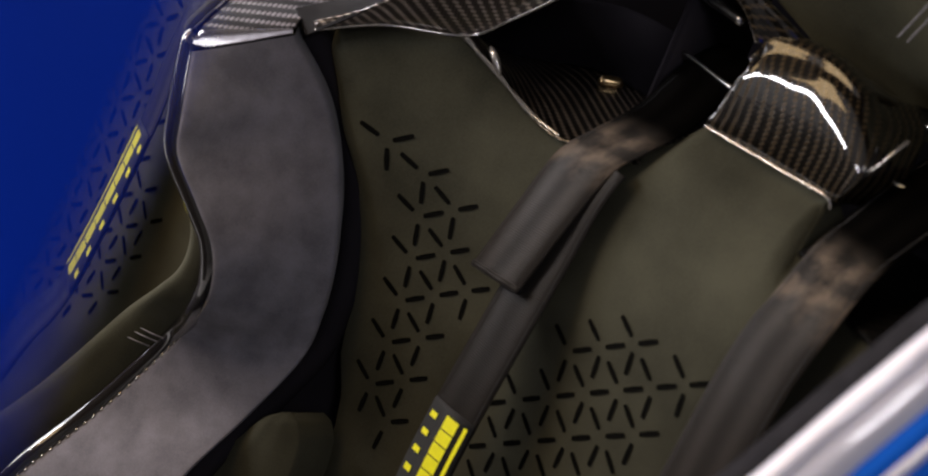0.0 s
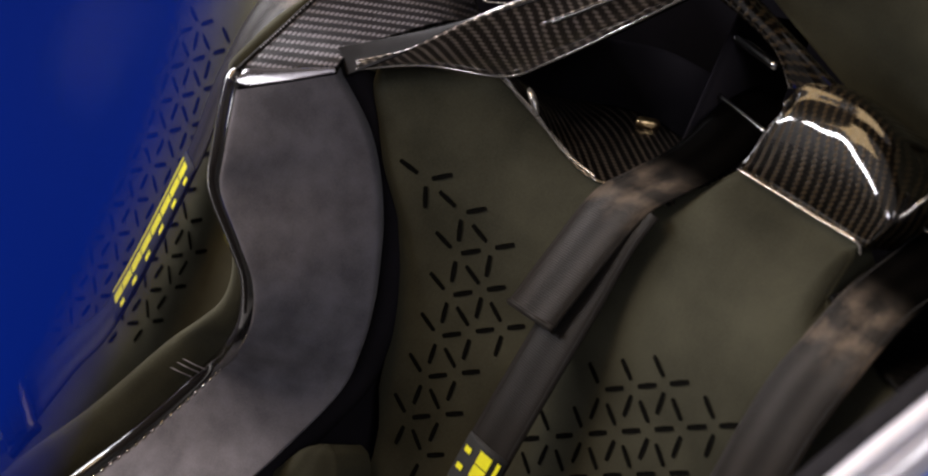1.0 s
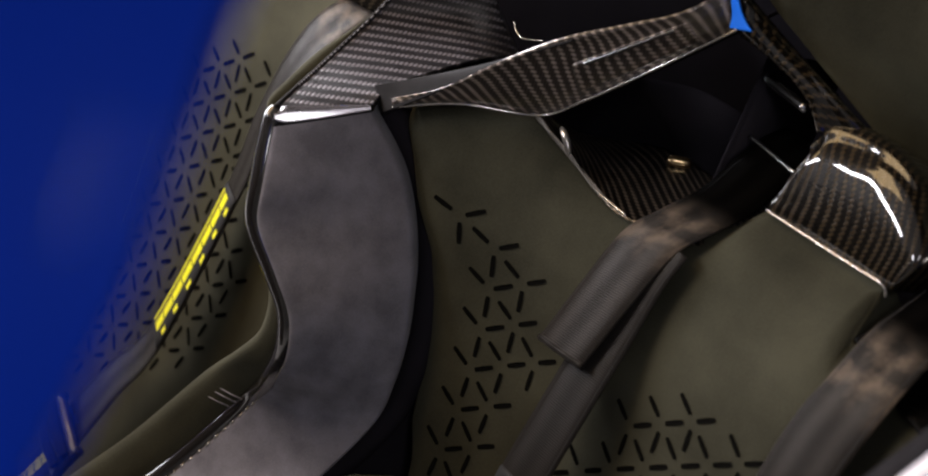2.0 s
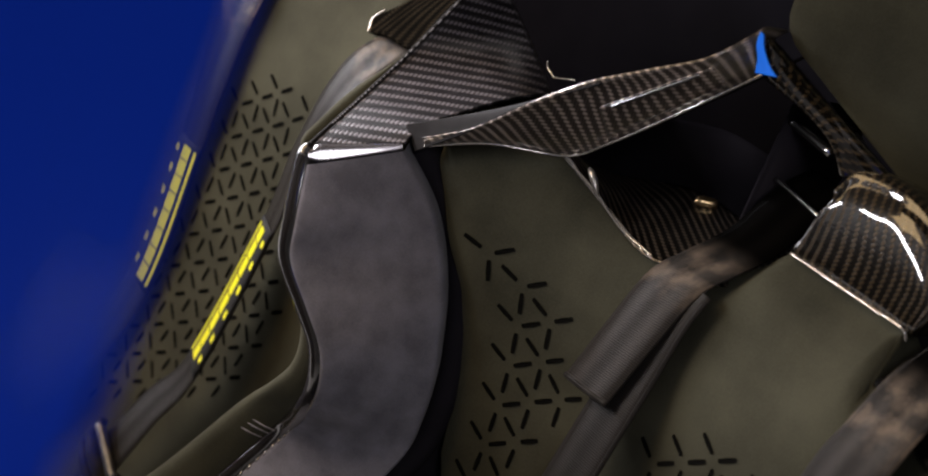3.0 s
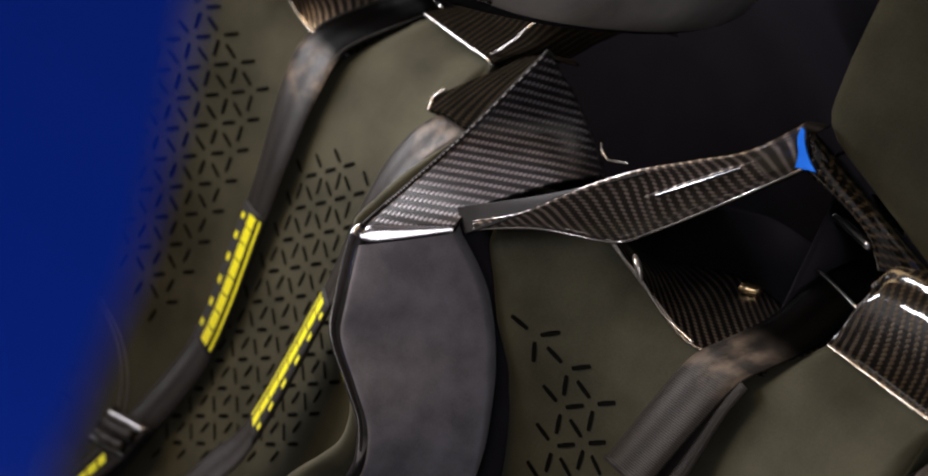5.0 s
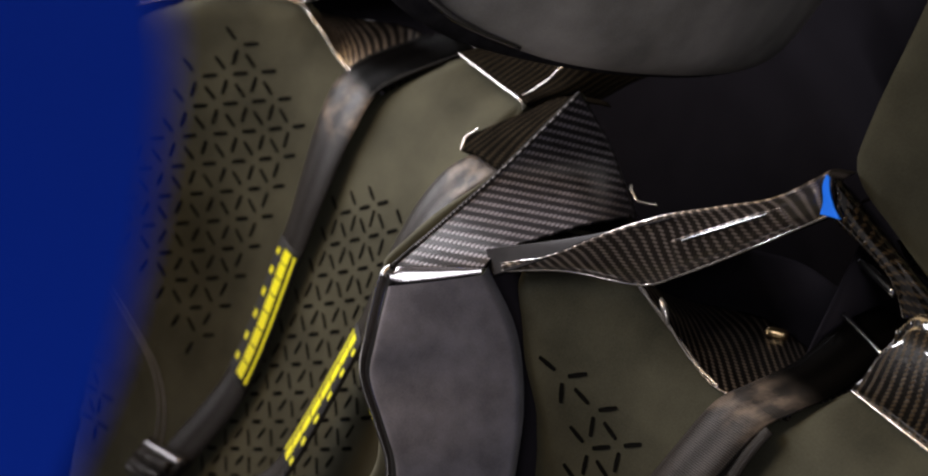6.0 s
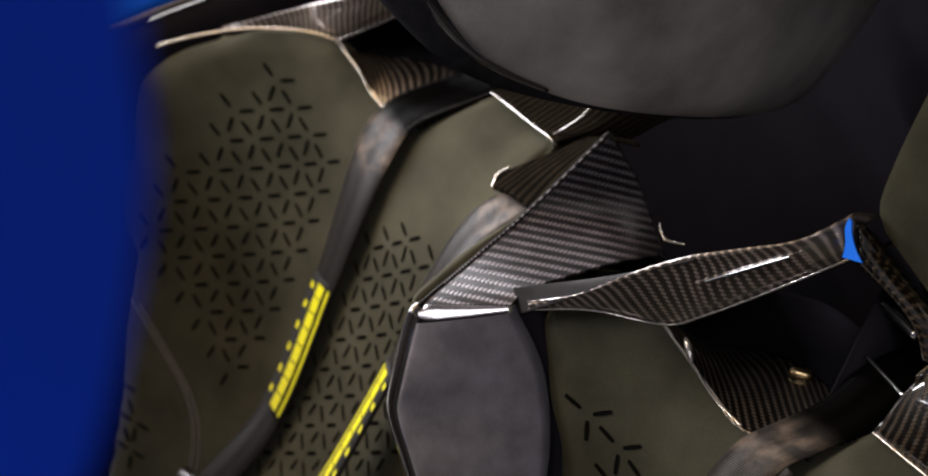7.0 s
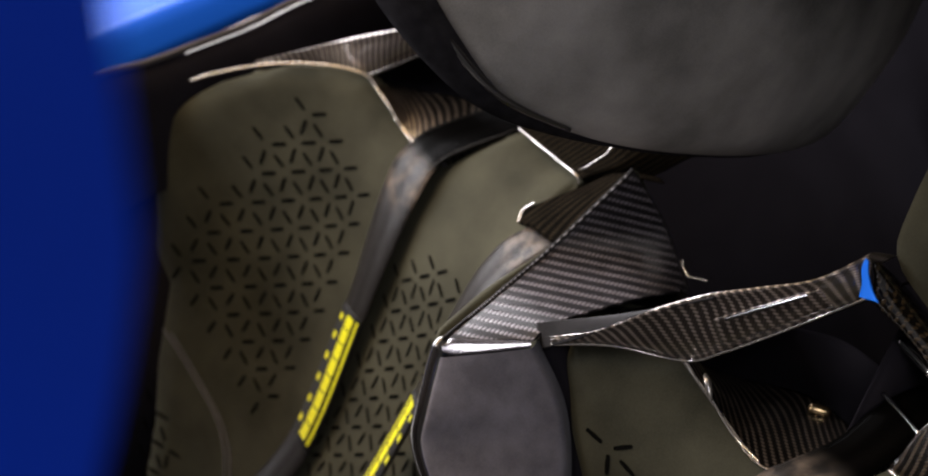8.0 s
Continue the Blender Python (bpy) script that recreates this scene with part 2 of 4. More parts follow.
def mesh_from_grid(grid, closed=False, uvshift=(0, 0), uvturn=0.0):
    """A bmesh from rows of points; its UV map is in metres along the rows and columns."""
    bm = bmesh.new()
    layer = bm.loops.layers.uv.new("UVMap")
    vs = [[bm.verts.new(p) for p in row] for row in grid]
    nv, nu = len(grid), len(grid[0])
    mid = grid[nv // 2]
    us = [0.0]
    for a, b in zip(mid, mid[1:]):
        us.append(us[-1] + (b - a).length)
    half = nu // 2
    ws = [0.0]
    for r in range(nv - 1):
        ws.append(ws[-1] + (grid[r + 1][half] - grid[r][half]).length)
    if closed:
        us.append(us[-1] + (mid[0] - mid[-1]).length)
    c, s = math.cos(uvturn), math.sin(uvturn)
    for j in range(nv - 1):
        for i in range(nu if closed else nu - 1):
            i2 = (i + 1) % nu
            q = [(j, i), (j, i2), (j + 1, i2), (j + 1, i)]
            f = bm.faces.new([vs[a][b] for a, b in q])
            f.smooth = True
            for loop, (a, b) in zip(f.loops, [(j, i), (j, i + 1), (j + 1, i + 1), (j + 1, i)]):
                x, y = us[b] + uvshift[0], ws[a] + uvshift[1]
                loop[layer].uv = (x * c - y * s, x * s + y * c)
    return bm


def loft(rows, nu=24, nv=24, uvturn=0.0):
    """Smooth sheet through rows of control points."""
    cols = [[catmull(r, i / nu) for i in range(nu + 1)] for r in rows]
    grid = [[catmull([c[i] for c in cols], j / nv) for i in range(nu + 1)] for j in range(nv + 1)]
    return mesh_from_grid(grid, uvturn=uvturn)


def flat_uv(bm, a, b, turn=0.0):
    """UV map in metres along the axes a and b, turned."""
    a = a.normalized()
    b = (b - a * b.dot(a)).normalized()
    layer = bm.loops.layers.uv.active
    c, s = math.cos(turn), math.sin(turn)
    for f in bm.faces:
        for loop in f.loops:
            x, y = loop.vert.co.dot(a), loop.vert.co.dot(b)
            loop[layer].uv = (x * c - y * s, x * s + y * c)
    return bm


def tube(path, radius, n=60, seg=10, squash=1.0):
    pts = [catmull(path, i / n) for i in range(n + 1)]
    grid = []
    up = V(0.3, -1, 0.2).normalized()
    for i, p in enumerate(pts):
        t = (pts[min(i + 1, n)] - pts[max(i - 1, 0)]).normalized()
        a = t.cross(up).normalized()
        b = a.cross(t)
        r = radius(i / n) if callable(radius) else radius
        grid.append([p + a * (r * math.cos(q)) + b * (r * squash * math.sin(q)) for q in (2 * math.pi * k / seg for k in range(seg))])
    bm = mesh_from_grid(grid, closed=True)
    bm.verts.ensure_lookup_table()
    for ring in (list(range(seg)), list(range(n * seg, (n + 1) * seg))):
        try:
            bm.faces.new([bm.verts[k] for k in ring])
        except ValueError:
            pass
    bmesh.ops.recalc_face_normals(bm, faces=bm.faces)
    return bm


def box(lo, hi, bevel=0.004, seg=2):
    bm = bmesh.new()
    bmesh.ops.create_cube(bm, size=1)
    for v in bm.verts:
        v.co = Vector([lo[k] + (v.co[k] + 0.5) * (hi[k] - lo[k]) for k in range(3)])
    if bevel:
        bmesh.ops.bevel(bm, geom=list(bm.edges), offset=bevel, segments=seg, affect="EDGES")
    return bm


def thing(name, base, label, category, group="", kind=""):
    root = new(name)
    root.empty_display_size = 0.05
    root.matrix_world = REC @ Matrix.Translation(base)
    root["base"] = tuple(base)
    return tagged(root, label, category, group, kind)


def part(name, bm, mat, parent, label="", solid=0.0, offset=-1.0, sub=0):
    """Links a bmesh, in the seats' frame, as one mesh under a thing or a part of it."""
    base = Vector(parent["base"])
    for v in bm.verts:
        v.co -= base
    data = bpy.data.meshes.new(name)
    bm.to_mesh(data)
    bm.free()
    for p in data.polygons:
        p.use_smooth = True
    data.materials.append(mat)
    ob = new(name, data)
    ob.parent = parent
    ob["base"] = tuple(base)
    if solid:
        s = ob.modifiers.new("thickness", "SOLIDIFY")
        s.thickness, s.offset = solid, offset
    if sub:
        k = ob.modifiers.new("smooth", "SUBSURF")
        k.levels = k.render_levels = sub
    return tagged(ob, label)


# ---- seats ----
SHIFT = V(-0.615, 0.01, -0.013)   # from the driver's seat to the passenger's


def smooth(a, b, x):
    t = min(max((x - a) / (b - a), 0), 1)
    return t * t * (3 - 2 * t)


def back_y(x, z):
    """Surface of the backrest pad: a shallow bucket that rolls back at the shoulders."""
    ax = abs(x)
    return -2.3 * max(0, ax - 0.13) ** 2 * (0.8 + 0.2 * smooth(-0.18, 0.02, z)) + 2.5 * max(0, z) ** 2 * max(0, 1 - ax / 0.5)


def top_of(x, tongue):
    """Upper outline of the pad; tongue: height of the part between the belt slots."""
    return table(TOP_HIGH if tongue > 0.15 else TOP, x)


def table(pairs, x):
    if x <= pairs[0][0]:
        return pairs[0][1]
    for (a, p), (b, q) in zip(pairs, pairs[1:]):
        if x <= b:
            return p + (q - p) * (x - a) / (b - a)
    return pairs[-1][1]


TOP = [(-0.41, -0.02), (-0.4, 0.007), (-0.37, 0.047), (-0.33, 0.084), (-0.29, 0.107), (-0.257, 0.115), (-0.236, 0.106), (-0.205, 0.093), (-0.179, 0.084),
       (-0.161, 0.081), (-0.1, 0.096), (-0.079, 0.113), (-0.063, 0.14), (0.051, 0.138), (0.055, 0.1), (0.062, 0.091), (0.1, 0.093), (0.157, 0.087), (0.2, 0.102), (0.254, 0.116), (0.33, 0.08), (0.41, -0.02)]
TOP_HIGH = TOP[:9] + [(-0.161, 0.079), (-0.126, 0.075), (-0.1135, 0.097), (-0.0912, 0.126), (-0.0626, 0.16), (0.039, 0.159), (0.047, 0.13), (0.055, 0.105)] + TOP[16:]
SIDE = [(-0.6, 0.3), (-0.37, 0.335), (-0.3, 0.355), (-0.22, 0.362), (-0.17, 0.38), (-0.11, 0.4), (-0.05, 0.405), (0.01, 0.398), (0.15, 0.398)]


NARROW = [(-0.6, 0.228), (-0.25, 0.23), (-0.217, 0.23), (-0.188, 0.235), (-0.158, 0.247), (-0.1235, 0.252), (-0.086, 0.258), (-0.049, 0.266), (-0.019, 0.276), (0.014, 0.296), (0.046, 0.3097), (0.072, 0.3233), (0.1, 0.335), (0.15, 0.338)]
OUTER = [(-0.6, 0.3), (-0.37, 0.335), (-0.3, 0.352), (-0.206, 0.366), (-0.169, 0.39), (-0.102, 0.4), (-0.06, 0.4), (-0.03, 0.396), (-0.012, 0.391), (0.005, 0.385), (0.02, 0.378), (0.04, 0.368), (0.06, 0.355), (0.15, 0.33)]


def pad_mesh(off, lefts, rights, tongue):
    nu, nv = 120, 90
    grid = []
    for j in range(-4, nv + 5):
        row = []
        for i in range(-4, nu + 5):
            u, v = min(max(i, 0), nu) / nu, min(max(j, 0), nv) / nv
            z = -0.55 + 0.62 * v
            for _ in range(4):
                x = (u - 1) * table(lefts, z) + u * table(rights, z)
                even = min(table(TOP, x), 0.08) - 0.012
                z = -0.55 + (even + 0.55) * min(v / 0.86, 1) + (top_of(x, tongue) - even) * max(0, (v - 0.86) / 0.14)
            y = back_y(x, z)
            # padded edge, then the roll over it
            for d in (x + table(lefts, z), table(rights, z) - x, top_of(x, tongue) - z):
                y += 0.011 * max(0, 1 - max(d, 0) / 0.03) ** 2
            # rolled edge
            ex, ez = max(-i, i - nu, 0), max(-j, j - nv, 0)
            for e, d, ax in ((ex, 1 if i > nu else -1, 0), (ez, 1 if j > nv else -1, 2)):
                if e:
                    a = e / 4 * math.pi / 2
                    y += 0.012 * (1 - math.cos(a)) + (0.02 if e == 4 else 0)
                    if ax == 0:
                        x += d * 0.012 * math.sin(a)
                    else:
                        z += d * 0.006 * math.sin(a) - (0.02 if e == 4 and d > 0 else 0)
            row.append(V(x, y, z) + off)
        grid.append(row)
    return mesh_from_grid(grid)


def slot_mesh():
    """One perforation: a slim rounded slot with a sunken middle."""
    bm = bmesh.new()
    L, w = 0.0088, 0.0021
    ring = [(L, 0), (L - 0.0006, w * 0.8), (0, w), (-L + 0.0006, w * 0.8), (-L, 0), (-L + 0.0006, -w * 0.8), (0, -w), (L - 0.0006, -w * 0.8)]
    outer = [bm.verts.new((a, b, 0.0)) for a, b in ring]
    inner = [bm.verts.new((a * 0.94, b * 0.7, -0.0004)) for a, b in ring]
    for k in range(8):
        bm.faces.new((outer[k], outer[(k + 1) % 8], inner[(k + 1) % 8], inner[k]))
    bm.faces.new(inner)
    data = bpy.data.meshes.new("perforation")
    bm.to_mesh(data)
    bm.free()
    data.materials.append(SLOT)
    return data


SLOT_MESH = slot_mesh()


def perforate(pad, base, cx, cz, nodes, rest=V(0, 0, 0)):
    """Three slots round every lattice node; cx, cz: how the lattice bends over the pad, in 1, i, j, ii, ij, jj."""
    def pos(i, j):
        q = (1, i, j, i * i, i * j, j * j)
        return Vector((sum(a * b for a, b in zip(cx, q)), sum(a * b for a, b in zip(cz, q))))

    for i, j in nodes:
        c = pos(i, j)
        a = pos(i + 0.5, j) - pos(i - 0.5, j)
        down, up = pos(i, j + 1) - c, pos(i - 1, j - 1) - c
        n0 = c - a * 0.4
        for d2, at in ((a, c), (up, n0 + up * 0.42), (down, n0 + down * 0.42)):
            (dx, dz), (x, z) = d2, at
            e = 0.004
            y = back_y(x, z)
            tx = V(2 * e, back_y(x + e, z) - back_y(x - e, z), 0)
            tz = V(0, back_y(x, z + e) - back_y(x, z - e), 2 * e)
            nrm = tx.cross(tz).normalized()
            if nrm.y > 0:
                nrm = -nrm
            d = V(dx, (back_y(x + dx * 0.1, z + dz * 0.1) - y) * 10, dz)
            d = (d - nrm * d.dot(nrm)).normalized()
            side = nrm.cross(d)
            m = Matrix((d, side, nrm)).transposed().to_4x4()
            m.translation = V(x, y, z) + nrm * 0.0007 + rest - base
            ob = new("perforation", SLOT_MESH)
            ob.parent = pad
            ob.matrix_local = m


def block(i0, i1, j0, j1, skip=()):
    return [(i, j) for j in range(j0, j1 + 1) for i in range(i0, i1 + 1) if (i, j) not in skip]


def strap(path, widths, side, thick=0.0018, n=70, square=1.0, cup=0.003):
    """Centre line and width vectors of a belt: returns a function of (s, v, lift) and the mesh."""
    def at(s, v, lift=0.0):
        c = catmull(path, s)
        t = (catmull(path, min(s + 0.01, 1)) - catmull(path, max(s - 0.01, 0))).normalized()
        w = catmull(side, s)
        w = (w - t * (w.dot(t) * square)).normalized()
        nrm = t.cross(w)
        if nrm.y > 0:
            nrm = -nrm
        k = widths(s) if callable(widths) else widths
        return c + w * (v * k * 0.5) + nrm * (lift + cup * (1 - v * v))
    prof = [(-1, 0), (-0.97, 0.5), (-0.7, 0.5), (-0.35, 0.5), (0, 0.5), (0.35, 0.5), (0.7, 0.5), (0.97, 0.5), (1, 0), (0.97, -0.5), (0.5, -0.5), (0, -0.5), (-0.5, -0.5), (-0.97, -0.5)]
    grid = [[at(i / n, v, h * thick) for v, h in prof] for i in range(n + 1)]
    bm = bmesh.new()
    layer = bm.loops.layers.uv.new("UVMap")
    vs = [[bm.verts.new(p) for p in r] for r in grid]
    along = [0.0]
    for a, b in zip(grid, grid[1:]):
        along.append(along[-1] + (b[3] - a[3]).length)
    k = len(prof)
    wid = widths(0.5) if callable(widths) else widths
    for i in range(n):
        for q in range(k):
            q2 = (q + 1) % k
            f = bm.faces.new((vs[i][q], vs[i][q2], vs[i + 1][q2], vs[i + 1][q]))
            for loop, (a, b) in zip(f.loops, ((i, q), (i, q2), (i + 1, q2), (i + 1, q))):
                loop[layer].uv = (along[a], prof[b][0] * wid * 0.5)
    bm.faces.new(vs[0][::-1])
    bm.faces.new(vs[-1])
    bmesh.ops.recalc_face_normals(bm, faces=bm.faces)
    return at, bm, along[-1]


def quad_on(at, s0, s1, v0, v1, lift, n=6):
    grid = [[at(s0 + (s1 - s0) * i / n, v0 + (v1 - v0) * j / 2, lift) for j in range(3)] for i in range(n + 1)]
    return grid


def marks(at, cells, lift, n=3):
    """Raised print: one thin sheet for each (s0, s1, v0, v1)."""
    bm = bmesh.new()
    for s0, s1, v0, v1 in cells:
        g = quad_on(at, s0, s1, v0, v1, lift, n)
        vs = [[bm.verts.new(p) for p in r] for r in g]
        for a, b in zip(vs, vs[1:]):
            for q in range(2):
                bm.faces.new((a[q], a[q + 1], b[q + 1], b[q]))
    return bm


def label_on(parent, at, length, s0, s1, flip=1):
    """Black sewn label with a bold line of block print, a rule and a line of small print."""
    ds = s1 - s0
    lab = part("label_panel", marks(at, [(s0, s1, -0.95, 0.95)], 0.0022, 24), LABEL, parent, "black label sewn on the belt", solid=0.0008, offset=0)
    a, b = s0 + 0.05 * ds, s1 - 0.04 * ds
    step = (b - a) / 8
    cells = [(a + step * k + step * 0.04, a + step * (k + 1) - step * 0.04, -0.12 * flip, 0.46 * flip) for k in range(8)]
    for c in cells:
        part("block_print", marks(at, [c], 0.003), YELLOW, lab, "bold yellow block print")
    part("yellow_rule", marks(at, [(a, b, 0.68 * flip, 0.83 * flip)], 0.003, 20), YELLOW, lab, "thin yellow rule")
    st = (b - a) / 6
    small = [(a + st * k + st * 0.3, a + st * k + st * 0.62, -0.8 * flip, -0.48 * flip) for k in range(6)]
    for c in small:
        part("small_print", marks(at, [c], 0.003), YELLOW, lab, "small yellow print")


def seat(off, label, lefts, rights, tongue):
    up = V(0, 0.004 if tongue > 0.15 else 0, tongue - 0.14)
    base = off + V(0, 0.03, -0.55)
    s = thing("bucket_seat", base, label, "car seat", "seats of the car")
    pad = part("backrest_pad", pad_mesh(off, lefts, rights, tongue), OLIVE, s, "olive suede backrest pad with black slots")
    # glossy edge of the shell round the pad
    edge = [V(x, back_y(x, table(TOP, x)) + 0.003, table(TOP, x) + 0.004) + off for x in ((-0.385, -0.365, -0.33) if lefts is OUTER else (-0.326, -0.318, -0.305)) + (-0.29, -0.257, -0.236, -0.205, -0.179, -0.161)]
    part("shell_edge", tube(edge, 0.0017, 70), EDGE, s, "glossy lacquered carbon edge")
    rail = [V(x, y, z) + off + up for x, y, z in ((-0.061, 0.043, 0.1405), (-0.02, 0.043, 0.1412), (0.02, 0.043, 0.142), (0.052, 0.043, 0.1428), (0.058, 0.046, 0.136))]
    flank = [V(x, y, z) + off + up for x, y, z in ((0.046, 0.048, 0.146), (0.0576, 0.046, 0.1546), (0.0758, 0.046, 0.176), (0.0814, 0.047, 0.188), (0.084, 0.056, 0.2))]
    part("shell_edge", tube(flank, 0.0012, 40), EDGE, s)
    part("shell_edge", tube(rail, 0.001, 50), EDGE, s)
    # beam over the belt pocket, then round its outer corner
    top = [(-0.332, -0.089, 0.087), (-0.298, -0.0756, 0.114), (-0.259, -0.0656, 0.157), (-0.223, -0.0525, 0.193), (-0.189, -0.0345, 0.221), (-0.157, -0.017, 0.248), (-0.146, 0.014, 0.281), (-0.12, 0.03, 0.262), (-0.085, 0.04, 0.25), (-0.05, 0.046, 0.243), (-0.018, 0.052, 0.237)]
    low = [(-0.33, -0.087, 0.082), (-0.292, -0.058, 0.106), (-0.252, -0.015, 0.12), (-0.22, -0.01, 0.147), (-0.176, 0.001, 0.196), (-0.148, 0.012, 0.231), (-0.134, 0.02, 0.25), (-0.116, 0.034, 0.243), (-0.088, 0.042, 0.233), (-0.056, 0.046, 0.221), (-0.043, 0.05, 0.198)]
    if tongue > 0.15:
        top = [(-0.4005, -0.07, 0.0624), (-0.3444, -0.045, 0.1074), (-0.27, -0.04, 0.1542), (-0.1865, -0.03, 0.2029), (-0.1345, -0.02, 0.2313), (-0.115, -0.008, 0.252), (-0.1, 0.01, 0.27)] + top[7:]
        low = [(-0.3996, -0.07, 0.0603), (-0.3445, -0.03, 0.0889), (-0.2796, -0.015, 0.1049), (-0.2201, 0.0, 0.1576), (-0.1671, 0.01, 0.2053), (-0.135, 0.015, 0.235), (-0.11, 0.025, 0.255)] + low[7:]
    rows = []
    for t, q in zip(top, low):
        t, q = V(*t) + off, V(*q) + off
        mid = (t + q) * 0.5 + V(0.002, -0.003, 0.001)
        rows.append([t + V(-0.004, 0.03, 0.0), t, t * 0.75 + q * 0.25 + V(0.002, -0.002, 0.001), mid, q * 0.75 + t * 0.25 + V(0.002, -0.002, 0), q, q + V(0.001, 0.003, 0.0008), q + V(0.0, 0.006, 0.002)])
    part("shoulder_beam", loft(rows[:7], 36, 50, -0.85), TWILL, s, "glossy carbon twill shoulder beam", solid=0.0015)
    # Separate black sheet: the shade under the beam is put into its colour.
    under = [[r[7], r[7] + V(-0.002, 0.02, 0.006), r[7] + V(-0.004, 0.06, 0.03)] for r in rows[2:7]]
    part("beam_underside", loft(under, 8, 30), DEEP, s, "underside of the beam, its shade put into a black colour", solid=0.001)
    # sunken panel of the beam, its upper edge chamfered
    if tongue < 0.15:
        def on_beam(a, v, lift):
            p = catmull([catmull(r, (1 + 4 * a) / 7) for r in rows], v / 10)
            return p + V(0.65, -0.62, -0.2).normalized() * lift
        plate = [[on_beam(a0 + (0.86 - a0) * k / 4, v, 0.0012) for k in range(5)] for v, a0 in ((3.0, 0.44), (3.5, 0.42), (4.0, 0.39), (4.5, 0.35), (4.9, 0.32))]
        plate_ob = part("beam_panel", loft(plate, 10, 24, -0.85), TWILL, s, "sunken lacquered panel of the beam", solid=0.001)
        ax = (on_beam(0.34, 4.6, 0) - on_beam(0.44, 3.2, 0)).normalized()
        face = V(0.07, -0.96, 0.273)
        face = (face - ax * face.dot(ax)).normalized()
        wide = ax.cross(face)
        bev = [[on_beam(0.45, 3.2, 0.003).lerp(on_beam(0.35, 4.65, 0.003), k / 6) + wide * w + face * h for w, h in ((-0.0017, -0.002), (-0.0013, -0.0004), (0, 0.0003), (0.0013, -0.0004), (0.0017, -0.002))] for k in range(7)]
        part("panel_chamfer", loft(bev, 9, 24), GLOSS, plate_ob, "polished chamfer")
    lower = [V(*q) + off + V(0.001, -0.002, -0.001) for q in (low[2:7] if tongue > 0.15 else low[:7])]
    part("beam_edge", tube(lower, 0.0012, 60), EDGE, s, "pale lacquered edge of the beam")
    if tongue < 0.15:
        # Blue sheet on the corner: the reflection of blue bodywork, put into colour.
        blue_patch = [[V(-0.138, 0.003, 0.279), V(-0.134, 0.003, 0.278)], [V(-0.138, 0.004, 0.27), V(-0.13, 0.004, 0.27)], [V(-0.132, 0.005, 0.26), V(-0.12, 0.005, 0.261)], [V(-0.129, 0.005, 0.25), V(-0.109, 0.005, 0.256)]]
        part("corner_reflection", loft(blue_patch, 6, 16), SKY_BLUE, s, "bright blue patch standing in for a reflection at the corner", solid=0.0015)
    # strip round the pocket's outer corner, and the saddle between the two belt pockets
    inner = [V(-0.1386, 0.03, 0.2445), V(-0.11, 0.036, 0.2398), V(-0.0863, 0.042, 0.2329), V(-0.0686, 0.047, 0.223), V(-0.0546, 0.05, 0.2085)]
    outer = [V(-0.1529, 0.03, 0.2723), V(-0.1165, 0.05, 0.2535), V(-0.076, 0.057, 0.2398), V(-0.042, 0.06, 0.229), V(-0.018, 0.07, 0.2195)]
    strip = []
    for a, b, g in zip(inner, outer, (1, 1, 0.8, 0.3, -0.4)):
        a, b = a + off + up, b + off + up
        strip.append([a + V(-0.004, 0.05, 0.0), a + V(-0.002, 0.012, 0), a + V(0, 0.002, 0), a * 0.8 + b * 0.2 + V(0.002, -0.003, 0.002) * g, (a + b) * 0.5 + V(0.002, -0.003, 0.004) * g, b, b + V(0, 0.05, -0.02)])
    part("beam_end", loft(strip, 36, 30, -0.68), TWILL_SADDLE, s, "lacquered carbon strip round the pocket corner", solid=0.0015)
    part("beam_end_edge", tube([r[2] + V(0, -0.001, 0) for r in strip], 0.0009, 40, 8), EDGE, s)
    cols = [[V(-0.0602, 0.046, 0.1414), V(-0.055, 0.0432, 0.1545), V(-0.052, 0.0436, 0.173), V(-0.0466, 0.0458, 0.192), V(-0.0488, 0.0515, 0.2022)],
            [V(-0.0354, 0.046, 0.1419), V(-0.0313, 0.042, 0.1628), V(-0.0335, 0.0446, 0.1881), V(-0.0416, 0.052, 0.2044), V(-0.045, 0.064, 0.219)],
            [V(-0.0015, 0.046, 0.1421), V(0.0011, 0.041, 0.1693), V(-0.0068, 0.0443, 0.197), V(-0.0137, 0.0528, 0.2115), V(-0.018, 0.066, 0.2248)],
            [V(0.0285, 0.046, 0.1427), V(0.0325, 0.041, 0.1713), V(0.0242, 0.0438, 0.1996), V(0.0167, 0.051, 0.2137), V(0.0112, 0.063, 0.2222)],
            [V(0.0565, 0.046, 0.1435), V(0.0624, 0.042, 0.1685), V(0.0567, 0.0455, 0.188), V(0.0471, 0.054, 0.2039), V(0.0371, 0.066, 0.2141)],
            [V(0.0615, 0.05, 0.1454), V(0.0722, 0.046, 0.1662), V(0.0677, 0.058, 0.1854), V(0.0548, 0.08, 0.1982), V(0.0311, 0.1, 0.2086)]]
    lean = (0, 0.03, 0.05, 0.065, 0.08) if tongue > 0.15 else (0, 0, 0, 0, 0)
    cols = [[p + off + up + V(0, b, 0) for p, b in zip(c, lean)] for c in cols]
    cols.insert(0, [p + V(-0.0012, 0.003, 0) for p in cols[0]])
    cols.insert(0, [p + V(-0.003, 0.03, -0.002) for p in cols[0]])
    cols.append([p + V(0.006, 0.035, 0.0) for p in cols[-1]])
    sad = [[c[0] + V(0, 0.02, 0)] + c + [c[-1] + V(0, 0.06, -0.01)] for c in cols]
